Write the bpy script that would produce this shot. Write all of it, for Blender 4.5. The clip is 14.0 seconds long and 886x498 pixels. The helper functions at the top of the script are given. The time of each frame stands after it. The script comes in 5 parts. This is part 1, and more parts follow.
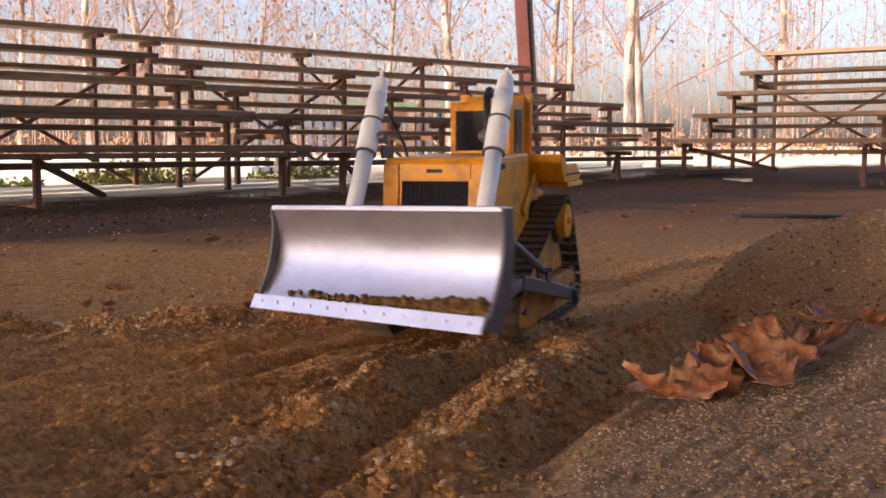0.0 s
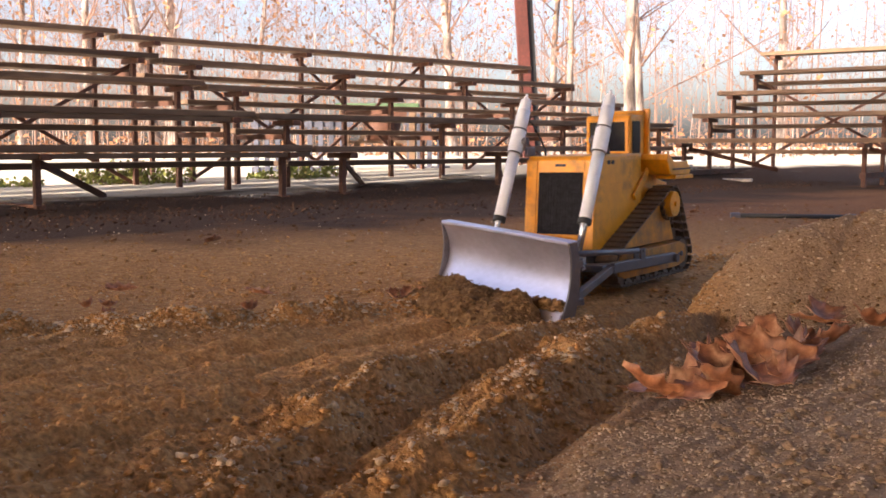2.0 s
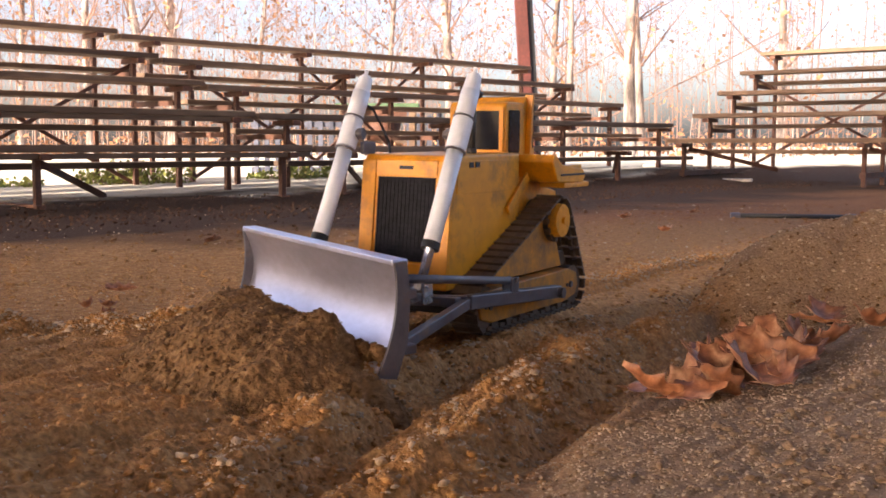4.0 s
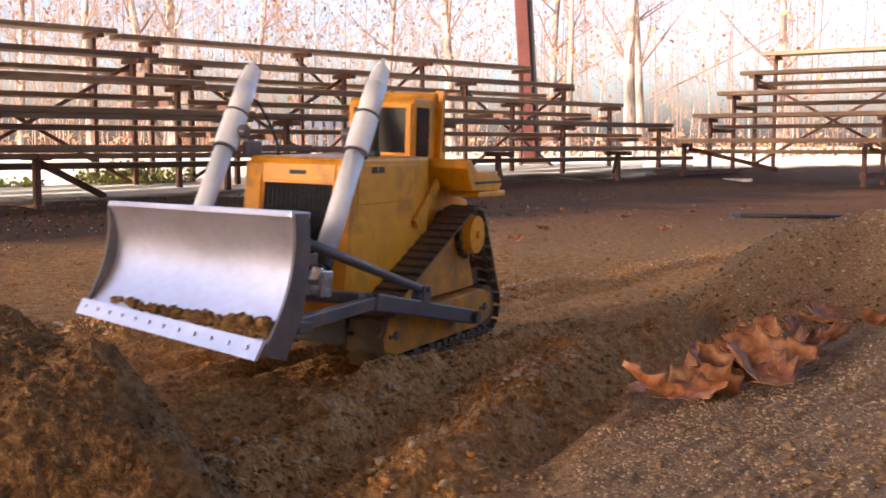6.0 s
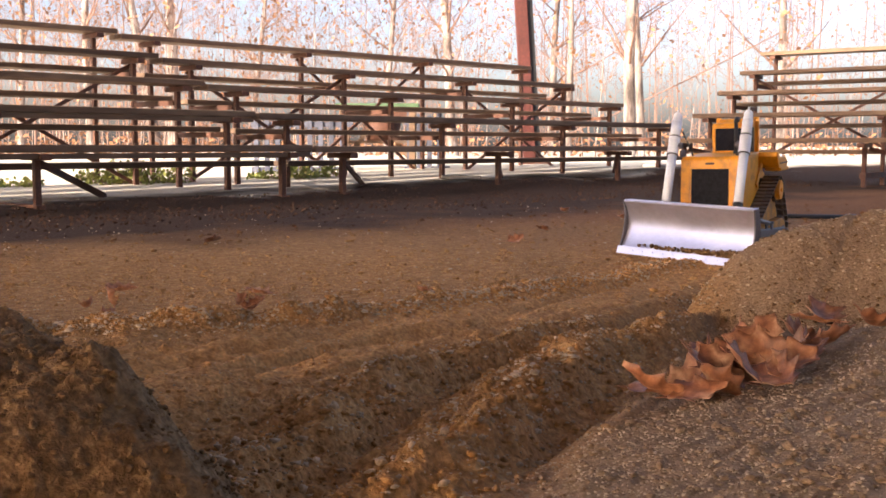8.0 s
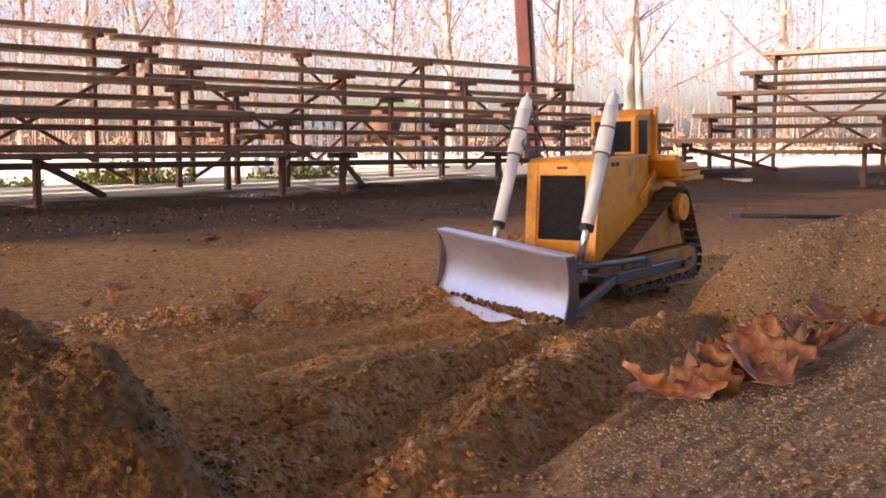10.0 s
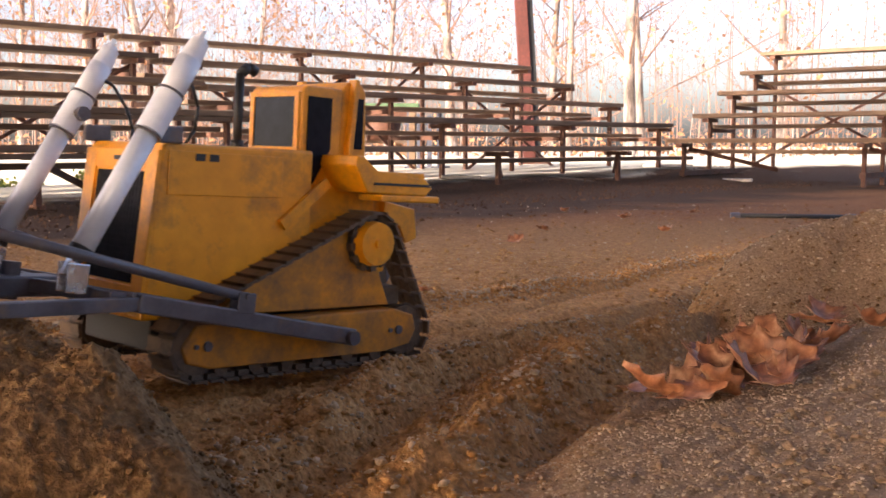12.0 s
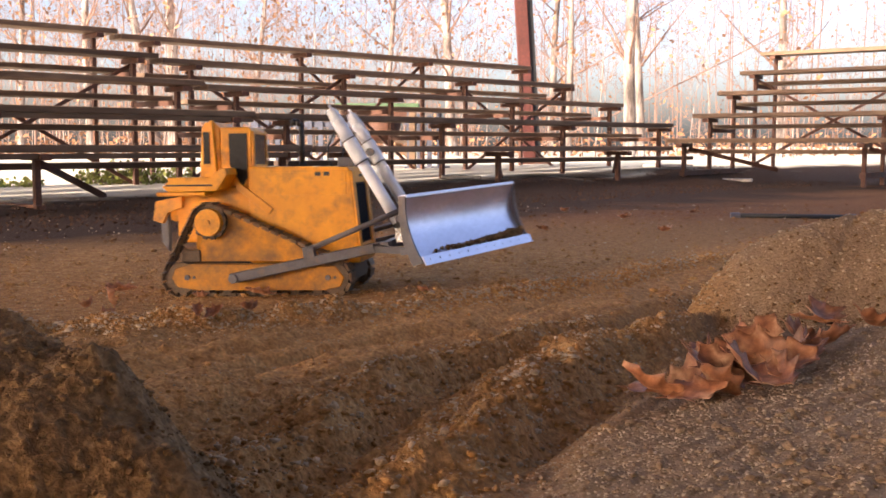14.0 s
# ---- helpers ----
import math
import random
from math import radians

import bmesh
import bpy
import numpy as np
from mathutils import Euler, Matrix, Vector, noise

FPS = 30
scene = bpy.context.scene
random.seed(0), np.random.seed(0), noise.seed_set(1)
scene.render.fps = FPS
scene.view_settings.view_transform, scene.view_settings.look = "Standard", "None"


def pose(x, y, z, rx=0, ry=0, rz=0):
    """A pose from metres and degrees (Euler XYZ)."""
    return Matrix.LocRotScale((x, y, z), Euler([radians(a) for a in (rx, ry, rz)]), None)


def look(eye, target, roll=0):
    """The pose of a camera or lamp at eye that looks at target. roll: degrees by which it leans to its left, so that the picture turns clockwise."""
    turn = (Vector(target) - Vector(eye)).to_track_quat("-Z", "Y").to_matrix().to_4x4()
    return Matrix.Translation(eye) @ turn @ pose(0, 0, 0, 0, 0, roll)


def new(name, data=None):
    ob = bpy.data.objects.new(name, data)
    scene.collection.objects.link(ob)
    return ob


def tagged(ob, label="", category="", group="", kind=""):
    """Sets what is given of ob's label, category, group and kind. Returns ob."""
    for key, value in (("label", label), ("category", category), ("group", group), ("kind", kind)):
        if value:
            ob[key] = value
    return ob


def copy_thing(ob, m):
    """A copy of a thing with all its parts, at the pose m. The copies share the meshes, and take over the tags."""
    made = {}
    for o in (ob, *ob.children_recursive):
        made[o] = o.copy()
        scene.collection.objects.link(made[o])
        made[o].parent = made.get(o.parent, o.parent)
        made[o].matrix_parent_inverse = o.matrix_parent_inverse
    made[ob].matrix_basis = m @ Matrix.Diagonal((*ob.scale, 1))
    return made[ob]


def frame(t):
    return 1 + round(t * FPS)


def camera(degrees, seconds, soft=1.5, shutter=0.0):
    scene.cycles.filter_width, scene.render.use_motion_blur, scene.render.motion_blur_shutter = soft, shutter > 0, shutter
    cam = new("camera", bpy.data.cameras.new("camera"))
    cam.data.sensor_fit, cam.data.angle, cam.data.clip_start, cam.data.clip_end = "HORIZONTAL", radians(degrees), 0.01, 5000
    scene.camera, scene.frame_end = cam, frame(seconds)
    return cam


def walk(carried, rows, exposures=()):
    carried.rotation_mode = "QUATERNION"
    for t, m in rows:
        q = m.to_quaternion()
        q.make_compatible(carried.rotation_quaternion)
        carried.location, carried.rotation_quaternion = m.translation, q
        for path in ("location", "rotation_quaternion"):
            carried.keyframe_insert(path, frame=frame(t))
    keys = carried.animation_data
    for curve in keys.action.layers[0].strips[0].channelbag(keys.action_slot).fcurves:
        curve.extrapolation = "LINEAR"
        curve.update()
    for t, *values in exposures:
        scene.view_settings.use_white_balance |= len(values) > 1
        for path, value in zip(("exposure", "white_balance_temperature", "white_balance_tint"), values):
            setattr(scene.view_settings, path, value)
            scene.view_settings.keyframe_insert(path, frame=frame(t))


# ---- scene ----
cam = camera(44.7, 14.0, soft=1.7, shutter=0.25)
EYE = (0.0, 0.0, 0.387)
VIEW = look(EYE, (0.0, 10.0, 0.387 - 0.9554))
EXPOSURE = [(0.0, 1.32), (0.5, 1.47), (1.0, 1.56), (2.5, 1.56), (3.2, 1.66), (5.5, 1.74), (6.5, 1.70), (8.0, 1.60), (10.5, 1.62), (11.5, 1.72), (12.0, 1.82), (12.5, 1.82), (13.0, 1.70), (14.0, 1.62)]
walk(cam, [(0.0, VIEW), (14.0, VIEW)], [(t, ev, 7150, 18) for t, ev in EXPOSURE])

# ---- world, sun, exposure ----
SUN_EL, SUN_AZ = 24.0, 229.0
world = bpy.data.worlds.new("world")
scene.world = world
world.use_nodes = True
wn = world.node_tree.nodes
sky = wn.new("ShaderNodeTexSky")
sky.sky_type = "NISHITA"
sky.sun_disc = False
sky.sun_elevation = radians(SUN_EL)
sky.sun_rotation = radians(SUN_AZ)
sky.dust_density = 4.0
sky.air_density = 0.7
world.node_tree.links.new(sky.outputs[0], wn["Background"].inputs[0])
wn["Background"].inputs[1].default_value = 0.15
sun = new("sun", bpy.data.lights.new("sun", "SUN"))
sun.data.energy = 4.0
sun.data.angle = radians(0.6)
sun.data.color = (1.0, 0.93, 0.82)
az, el = radians(SUN_AZ), radians(SUN_EL)
sun.matrix_world = look((60 * math.sin(az) * math.cos(el), 60 * math.cos(az) * math.cos(el), 60 * math.sin(el)), (0, 0, 0))


# ---- materials ----
def shader(name):
    m = bpy.data.materials.new(name)
    m.use_nodes = True
    return m, m.node_tree, m.node_tree.nodes["Principled BSDF"]


def rgb(c):
    return (*c, 1.0)


def surface(name, stops, scale=8.0, rough=0.8, metal=0.0, bump=0.3, bump_scale=60.0, fine=0.002, stretch=(1, 1, 1), detail=6.0,
            rough_var=0.15, spec=0.5, grain=0.5, dirt=None, dirt_amount=0.5, per_object=0.0):
    """A material with colour varied by two noises, bump and, where asked, dust over it."""
    m, tree, bsdf = shader(name)
    nodes, link = tree.nodes, tree.links.new
    co = nodes.new("ShaderNodeTexCoord")
    mp = nodes.new("ShaderNodeMapping")
    mp.inputs["Scale"].default_value = stretch
    link(co.outputs["Object"], mp.inputs[0])
    n1 = nodes.new("ShaderNodeTexNoise")
    n1.inputs["Scale"].default_value, n1.inputs["Detail"].default_value, n1.inputs["Roughness"].default_value = scale, detail, 0.65
    link(mp.outputs[0], n1.inputs["Vector"])
    ramp = nodes.new("ShaderNodeValToRGB")
    el_ = ramp.color_ramp.elements
    while len(el_) < len(stops):
        el_.new(0.5)
    for e, (p, c) in zip(el_, stops):
        e.position, e.color = p, rgb(c)
    link(n1.outputs[0], ramp.inputs[0])
    colour = ramp.outputs[0]
    n2 = nodes.new("ShaderNodeTexNoise")
    n2.inputs["Scale"].default_value, n2.inputs["Detail"].default_value = bump_scale, 4.0
    link(mp.outputs[0], n2.inputs["Vector"])
    mix = nodes.new("ShaderNodeMix")
    mix.data_type, mix.blend_type = "RGBA", "MULTIPLY"
    mix.inputs["Factor"].default_value = grain
    r2 = nodes.new("ShaderNodeValToRGB")
    r2.color_ramp.elements[0].position, r2.color_ramp.elements[0].color = 0.3, (0.45, 0.45, 0.45, 1)
    r2.color_ramp.elements[1].position, r2.color_ramp.elements[1].color = 0.7, (1.25, 1.25, 1.25, 1)
    link(n2.outputs[0], r2.inputs[0])
    link(colour, mix.inputs["A"])
    link(r2.outputs[0], mix.inputs["B"])
    colour = mix.outputs["Result"]
    if dirt:
        n3 = nodes.new("ShaderNodeTexNoise")
        n3.inputs["Scale"].default_value, n3.inputs["Detail"].default_value, n3.inputs["Roughness"].default_value = 14.0, 8.0, 0.7
        link(co.outputs["Object"], n3.inputs["Vector"])
        r3 = nodes.new("ShaderNodeValToRGB")
        r3.color_ramp.elements[0].position, r3.color_ramp.elements[0].color = 0.62 - 0.3 * dirt_amount, (0, 0, 0, 1)
        r3.color_ramp.elements[1].position, r3.color_ramp.elements[1].color = 0.85 - 0.25 * dirt_amount, (1, 1, 1, 1)
        link(n3.outputs[0], r3.inputs[0])
        md = nodes.new("ShaderNodeMix")
        md.data_type = "RGBA"
        link(r3.outputs[0], md.inputs["Factor"])
        link(colour, md.inputs["A"])
        md.inputs["B"].default_value = rgb(dirt)
        colour = md.outputs["Result"]
    if per_object:
        info = nodes.new("ShaderNodeObjectInfo")
        hv = nodes.new("ShaderNodeHueSaturation")
        mr = nodes.new("ShaderNodeMapRange")
        mr.inputs["To Min"].default_value, mr.inputs["To Max"].default_value = 1 - per_object, 1 + per_object
        link(info.outputs["Random"], mr.inputs["Value"])
        link(mr.outputs[0], hv.inputs["Value"])
        link(colour, hv.inputs["Color"])
        colour = hv.outputs[0]
    link(colour, bsdf.inputs["Base Color"])
    rr = nodes.new("ShaderNodeMapRange")
    rr.inputs["To Min"].default_value, rr.inputs["To Max"].default_value = max(0.02, rough - rough_var), min(1, rough + rough_var)
    link(n1.outputs[0], rr.inputs["Value"])
    link(rr.outputs[0], bsdf.inputs["Roughness"])
    bsdf.inputs["Metallic"].default_value = metal
    bsdf.inputs["Specular IOR Level"].default_value = spec
    if bump:
        bp = nodes.new("ShaderNodeBump")
        bp.inputs["Strength"].default_value, bp.inputs["Distance"].default_value = bump, fine
        link(n2.outputs[0], bp.inputs["Height"])
        link(bp.outputs[0], bsdf.inputs["Normal"])
    return m


DIRT = surface("dirt", [(0.3, (0.30, 0.142, 0.050)), (0.5, (0.46, 0.235, 0.090)), (0.72, (0.63, 0.365, 0.160))], scale=38.0, rough=0.95, bump=0.8, bump_scale=130.0,
               fine=0.007, detail=10.0, spec=0.15, grain=0.75)
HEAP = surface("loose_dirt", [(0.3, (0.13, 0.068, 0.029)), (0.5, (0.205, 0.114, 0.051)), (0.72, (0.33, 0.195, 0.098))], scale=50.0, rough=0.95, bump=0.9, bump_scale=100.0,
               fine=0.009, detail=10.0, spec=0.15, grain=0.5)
STONE = surface("pebble", [(0.3, (0.34, 0.23, 0.14)), (0.7, (0.66, 0.49, 0.34))], scale=30.0, rough=0.9, bump=0.4, bump_scale=300.0, spec=0.2)
YELLOW = surface("yellow_paint", [(0.3, (0.76, 0.285, 0.008)), (0.7, (0.88, 0.36, 0.012))], scale=10.0, rough=0.42, bump=0.05, bump_scale=40.0, fine=0.0006,
                 grain=0.12, dirt=(0.30, 0.125, 0.03), dirt_amount=0.42)
DUSTY = surface("dusty_yellow_paint", [(0.3, (0.60, 0.225, 0.01)), (0.7, (0.76, 0.30, 0.014))], scale=9.0, rough=0.6, bump=0.08, bump_scale=50.0, fine=0.0008,
                grain=0.25, dirt=(0.22, 0.105, 0.035), dirt_amount=0.85)
STEEL = surface("bare_blade_steel", [(0.3, (0.54, 0.53, 0.66)), (0.7, (0.70, 0.69, 0.83))], scale=12.0, rough=0.36, metal=0.85, bump=0.12, bump_scale=90.0, fine=0.0006,
                stretch=(1, 0.2, 1), rough_var=0.1, grain=0.15)
GREY = surface("grey_paint", [(0.3, (0.075, 0.069, 0.084)), (0.7, (0.14, 0.13, 0.155))], scale=20.0, rough=0.42, metal=0.1, bump=0.15, bump_scale=150.0, fine=0.0006,
               grain=0.2, dirt=(0.22, 0.13, 0.07), dirt_amount=0.25)
PLASTIC = surface("white_tube", [(0.3, (0.78, 0.80, 0.90)), (0.7, (0.86, 0.88, 0.96))], scale=15.0, rough=0.35, bump=0.0, grain=0.08)
CHROME = surface("rod_steel", [(0.3, (0.75, 0.75, 0.78)), (0.7, (0.85, 0.85, 0.88))], scale=20.0, rough=0.25, metal=0.8, bump=0.0)
BLACK = surface("black_rubber", [(0.3, (0.012, 0.011, 0.012)), (0.7, (0.03, 0.028, 0.03))], scale=25.0, rough=0.55, bump=0.2, bump_scale=200.0, fine=0.0006)
TRACK = surface("track_steel", [(0.3, (0.08, 0.055, 0.042)), (0.7, (0.19, 0.135, 0.10))], scale=40.0, rough=0.6, metal=0.5, bump=0.3, bump_scale=200.0, fine=0.001,
                dirt=(0.20, 0.12, 0.065), dirt_amount=0.55)
GLASS = surface("dark_glass", [(0.3, (0.012, 0.013, 0.02)), (0.7, (0.02, 0.022, 0.035))], scale=4.0, rough=0.12, bump=0.0, rough_var=0.05, spec=0.12)
MESH = surface("grille_mesh", [(0.3, (0.01, 0.01, 0.015)), (0.7, (0.03, 0.03, 0.04))], scale=60.0, rough=0.75, bump=0.2, bump_scale=200.0, fine=0.0006, spec=0.15)
WOOD = surface("weathered_bench_wood", [(0.3, (0.10, 0.055, 0.034)), (0.55, (0.19, 0.115, 0.070)), (0.75, (0.34, 0.23, 0.145))], scale=4.0, rough=0.8, bump=0.3, bump_scale=40.0,
               fine=0.002, stretch=(0.15, 1, 1), per_object=0.25)
IRON = surface("rusty_steel", [(0.3, (0.07, 0.028, 0.018)), (0.7, (0.17, 0.07, 0.04))], scale=9.0, rough=0.7, metal=0.2, bump=0.2, bump_scale=60.0)
RED = surface("red_oxide_steel", [(0.3, (0.07, 0.015, 0.011)), (0.7, (0.12, 0.026, 0.018))], scale=3.0, rough=0.6, bump=0.1, bump_scale=30.0)
BARK = surface("bark", [(0.36, (0.07, 0.052, 0.045)), (0.5, (0.24, 0.19, 0.165)), (0.64, (0.52, 0.46, 0.42))], scale=3.4, rough=0.9, bump=0.6, bump_scale=18.0, fine=0.02,
               stretch=(1, 1, 0.3), per_object=0.2)
LEAF = surface("dead_oak_leaf", [(0.3, (0.15, 0.042, 0.019)), (0.5, (0.36, 0.14, 0.065)), (0.72, (0.60, 0.35, 0.21))], scale=20.0, rough=0.55, bump=0.3, bump_scale=80.0,
               fine=0.002, per_object=0.2)
TREELEAF = surface("autumn_leaf", [(0.3, (0.26, 0.10, 0.045)), (0.7, (0.44, 0.22, 0.10))], scale=2.0, rough=0.7, bump=0.0)
TWIG = surface("twig_bark", [(0.3, (0.17, 0.088, 0.065)), (0.7, (0.33, 0.205, 0.155))], scale=2.0, rough=0.85, bump=0.0, per_object=0.2)
SHRUB = surface("shrub_leaf", [(0.3, (0.12, 0.16, 0.03)), (0.7, (0.34, 0.34, 0.07))], scale=8.0, rough=0.6, bump=0.0)
LITTER = surface("leaf_litter", [(0.3, (0.05, 0.026, 0.015)), (0.7, (0.15, 0.08, 0.043))], scale=6.0, rough=0.95, bump=0.0, spec=0.1)
SLATE = surface("blue_grey_paint", [(0.3, (0.05, 0.055, 0.08)), (0.7, (0.10, 0.105, 0.14))], scale=5.0, rough=0.7, bump=0.2, bump_scale=50.0, per_object=0.2)
GREEN = surface("faded_green_paint", [(0.3, (0.05, 0.11, 0.05)), (0.7, (0.11, 0.18, 0.09))], scale=6.0, rough=0.6, bump=0.1, bump_scale=50.0)
PALE = surface("pale_board", [(0.3, (0.45, 0.40, 0.36)), (0.7, (0.68, 0.63, 0.58))], scale=6.0, rough=0.8, bump=0.3, bump_scale=60.0, stretch=(0.2, 1, 1))
ROOFING = surface("galvanised_roof", [(0.3, (0.34, 0.32, 0.30)), (0.7, (0.46, 0.44, 0.42))], scale=1.0, rough=0.6, bump=0.1, bump_scale=6.0)


def tint_ground(mat):
    """Paler gravel on bank and mound; far soil and the leaf mould strip under the benches darkened for painted-in
    shade; straw-pale grass and gravel outside the pit, brightened for sunlight.
    """
    tree_ = mat.node_tree
    nodes, link = tree_.nodes, tree_.links.new
    bsdf = nodes["Principled BSDF"]
    colour = bsdf.inputs["Base Color"].links[0].from_socket
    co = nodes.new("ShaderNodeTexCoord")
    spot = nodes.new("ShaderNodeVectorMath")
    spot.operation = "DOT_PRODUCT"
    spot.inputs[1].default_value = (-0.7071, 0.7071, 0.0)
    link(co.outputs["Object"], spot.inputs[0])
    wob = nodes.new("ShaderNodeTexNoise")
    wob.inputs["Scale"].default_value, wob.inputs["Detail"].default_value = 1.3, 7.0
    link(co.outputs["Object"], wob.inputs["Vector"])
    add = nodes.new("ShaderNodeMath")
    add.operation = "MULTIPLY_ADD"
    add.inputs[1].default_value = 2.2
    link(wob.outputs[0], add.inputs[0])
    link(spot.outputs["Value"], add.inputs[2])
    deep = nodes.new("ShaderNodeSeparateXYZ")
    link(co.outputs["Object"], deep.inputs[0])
    # shade on the far floor, painted in: soil colour darkens along y
    far_shade = nodes.new("ShaderNodeMapRange")
    far_shade.inputs["From Min"].default_value, far_shade.inputs["From Max"].default_value = 4.0, 6.0
    link(deep.outputs["Y"], far_shade.inputs["Value"])
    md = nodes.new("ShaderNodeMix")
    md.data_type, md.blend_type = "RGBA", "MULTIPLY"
    link(far_shade.outputs[0], md.inputs["Factor"])
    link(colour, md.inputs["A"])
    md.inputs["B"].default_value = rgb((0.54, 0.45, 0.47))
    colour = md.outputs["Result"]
    side = nodes.new("ShaderNodeVectorMath")
    side.operation = "DOT_PRODUCT"
    side.inputs[1].default_value = (0.93, -0.37, 0.0)
    link(co.outputs["Object"], side.inputs[0])
    fray = nodes.new("ShaderNodeMath")
    fray.operation = "MULTIPLY_ADD"
    fray.inputs[1].default_value = 0.12
    link(wob.outputs[0], fray.inputs[0])
    link(side.outputs["Value"], fray.inputs[2])
    gm = nodes.new("ShaderNodeMapRange")
    gm.inputs["From Min"].default_value, gm.inputs["From Max"].default_value, gm.inputs["To Max"].default_value = -0.32, -0.20, 0.85
    link(fray.outputs[0], gm.inputs["Value"])
    gx = nodes.new("ShaderNodeMix")
    gx.data_type, gx.blend_type = "RGBA", "MIX"
    link(colour, gx.inputs["A"])
    speck = nodes.new("ShaderNodeTexNoise")
    speck.inputs["Scale"].default_value, speck.inputs["Detail"].default_value = 210.0, 5.0
    link(co.outputs["Object"], speck.inputs["Vector"])
    sr = nodes.new("ShaderNodeValToRGB")
    sr.color_ramp.elements[0].position, sr.color_ramp.elements[0].color = 0.35, (0.215, 0.138, 0.085, 1)
    sr.color_ramp.elements[1].position, sr.color_ramp.elements[1].color = 0.65, (0.35, 0.242, 0.162, 1)
    link(speck.outputs[0], sr.inputs[0])
    link(sr.outputs[0], gx.inputs["B"])
    near_by = nodes.new("ShaderNodeMapRange")
    near_by.inputs["From Min"].default_value, near_by.inputs["From Max"].default_value = 3.3, 2.9
    link(deep.outputs["Y"], near_by.inputs["Value"])
    both = nodes.new("ShaderNodeMath")
    both.operation = "MULTIPLY"
    link(gm.outputs[0], both.inputs[0])
    link(near_by.outputs[0], both.inputs[1])
    link(both.outputs[0], gx.inputs["Factor"])
    colour = gx.outputs["Result"]
    # the freshly graded strip is paler
    strip = nodes.new("ShaderNodeVectorMath")
    strip.operation = "DOT_PRODUCT"
    strip.inputs[1].default_value = (0.8, -0.6, 0.0)
    link(co.outputs["Object"], strip.inputs[0])
    ragged = nodes.new("ShaderNodeMath")
    ragged.operation = "MULTIPLY_ADD"
    ragged.inputs[1].default_value = 0.18
    link(wob.outputs[0], ragged.inputs[0])
    link(strip.outputs["Value"], ragged.inputs[2])
    gap = nodes.new("ShaderNodeMath")
    gap.operation, gap.inputs[1].default_value = "ADD", 1.36
    link(ragged.outputs[0], gap.inputs[0])
    away = nodes.new("ShaderNodeMath")
    away.operation = "ABSOLUTE"
    link(gap.outputs[0], away.inputs[0])
    pale_band = nodes.new("ShaderNodeMapRange")
    pale_band.inputs["From Min"].default_value, pale_band.inputs["From Max"].default_value = 0.26, 0.12
    link(away.outputs[0], pale_band.inputs["Value"])
    dm = nodes.new("ShaderNodeMix")
    dm.data_type, dm.blend_type = "RGBA", "MULTIPLY"
    link(pale_band.outputs[0], dm.inputs["Factor"])
    link(colour, dm.inputs["A"])
    dm.inputs["B"].default_value = rgb((1.26, 1.22, 1.18))
    colour = dm.outputs["Result"]
    # first tone: leaf mould strip, darkened further for the shade by the benches
    # second tone: pale grass and gravel, with sunlight put into the colour
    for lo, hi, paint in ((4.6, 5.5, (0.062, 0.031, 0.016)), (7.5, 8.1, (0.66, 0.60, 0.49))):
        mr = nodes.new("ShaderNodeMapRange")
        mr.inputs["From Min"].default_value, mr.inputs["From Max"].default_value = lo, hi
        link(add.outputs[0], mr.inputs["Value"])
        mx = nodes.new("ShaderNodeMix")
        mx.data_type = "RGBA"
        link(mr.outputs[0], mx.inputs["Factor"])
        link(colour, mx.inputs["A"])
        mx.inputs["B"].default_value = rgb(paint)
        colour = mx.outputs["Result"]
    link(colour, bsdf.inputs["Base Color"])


tint_ground(DIRT)


# ---- mesh helpers ----
def solid(name, bm, mat, smooth=False):
    me = bpy.data.meshes.new(name)
    bmesh.ops.recalc_face_normals(bm, faces=bm.faces)
    bm.to_mesh(me)
    bm.free()
    me.materials.append(mat)
    if smooth:
        me.polygons.foreach_set("use_smooth", [True] * len(me.polygons))
    return me


def part(name, bm, mat, parent, label="", smooth=False):
    """One bmesh as one mesh object under a thing or a part."""
    ob = new(name, solid(name, bm, mat, smooth))
    ob.parent = parent
    if label:
        ob["label"] = label
    return ob


def thing(name, label, category, group="", kind=""):
    return tagged(new(name), label, category, group, kind)


def put(bm, verts, faces):
    vs = [bm.verts.new(v) for v in verts]
    for f in faces:
        bm.faces.new([vs[i] for i in f])
    return vs


def box(bm, lo, hi, m=None, bevel=0.0):
    c, s = [(a + b) / 2 for a, b in zip(lo, hi)], [b - a for a, b in zip(lo, hi)]
    t = Matrix.Translation(c) @ Matrix.Diagonal((*s, 1))
    if m is not None:
        t = m @ t
    got = bmesh.ops.create_cube(bm, size=1, matrix=t)
    if bevel:
        es = list({e for v in got["verts"] for e in v.link_edges})
        bmesh.ops.bevel(bm, geom=es, offset=bevel, segments=2, affect="EDGES", profile=0.5)
    return bm


def boxed(lo, hi, m=None, bevel=0.0):
    return box(bmesh.new(), lo, hi, m, bevel)


def rod(bm, a, b, r1, r2=None, seg=16):
    a, b = Vector(a), Vector(b)
    d = b - a
    m = Matrix.Translation((a + b) / 2) @ d.to_track_quat("Z", "Y").to_matrix().to_4x4()
    bmesh.ops.create_cone(bm, cap_ends=True, segments=seg, radius1=r1, radius2=r1 if r2 is None else r2, depth=d.length, matrix=m)
    return bm


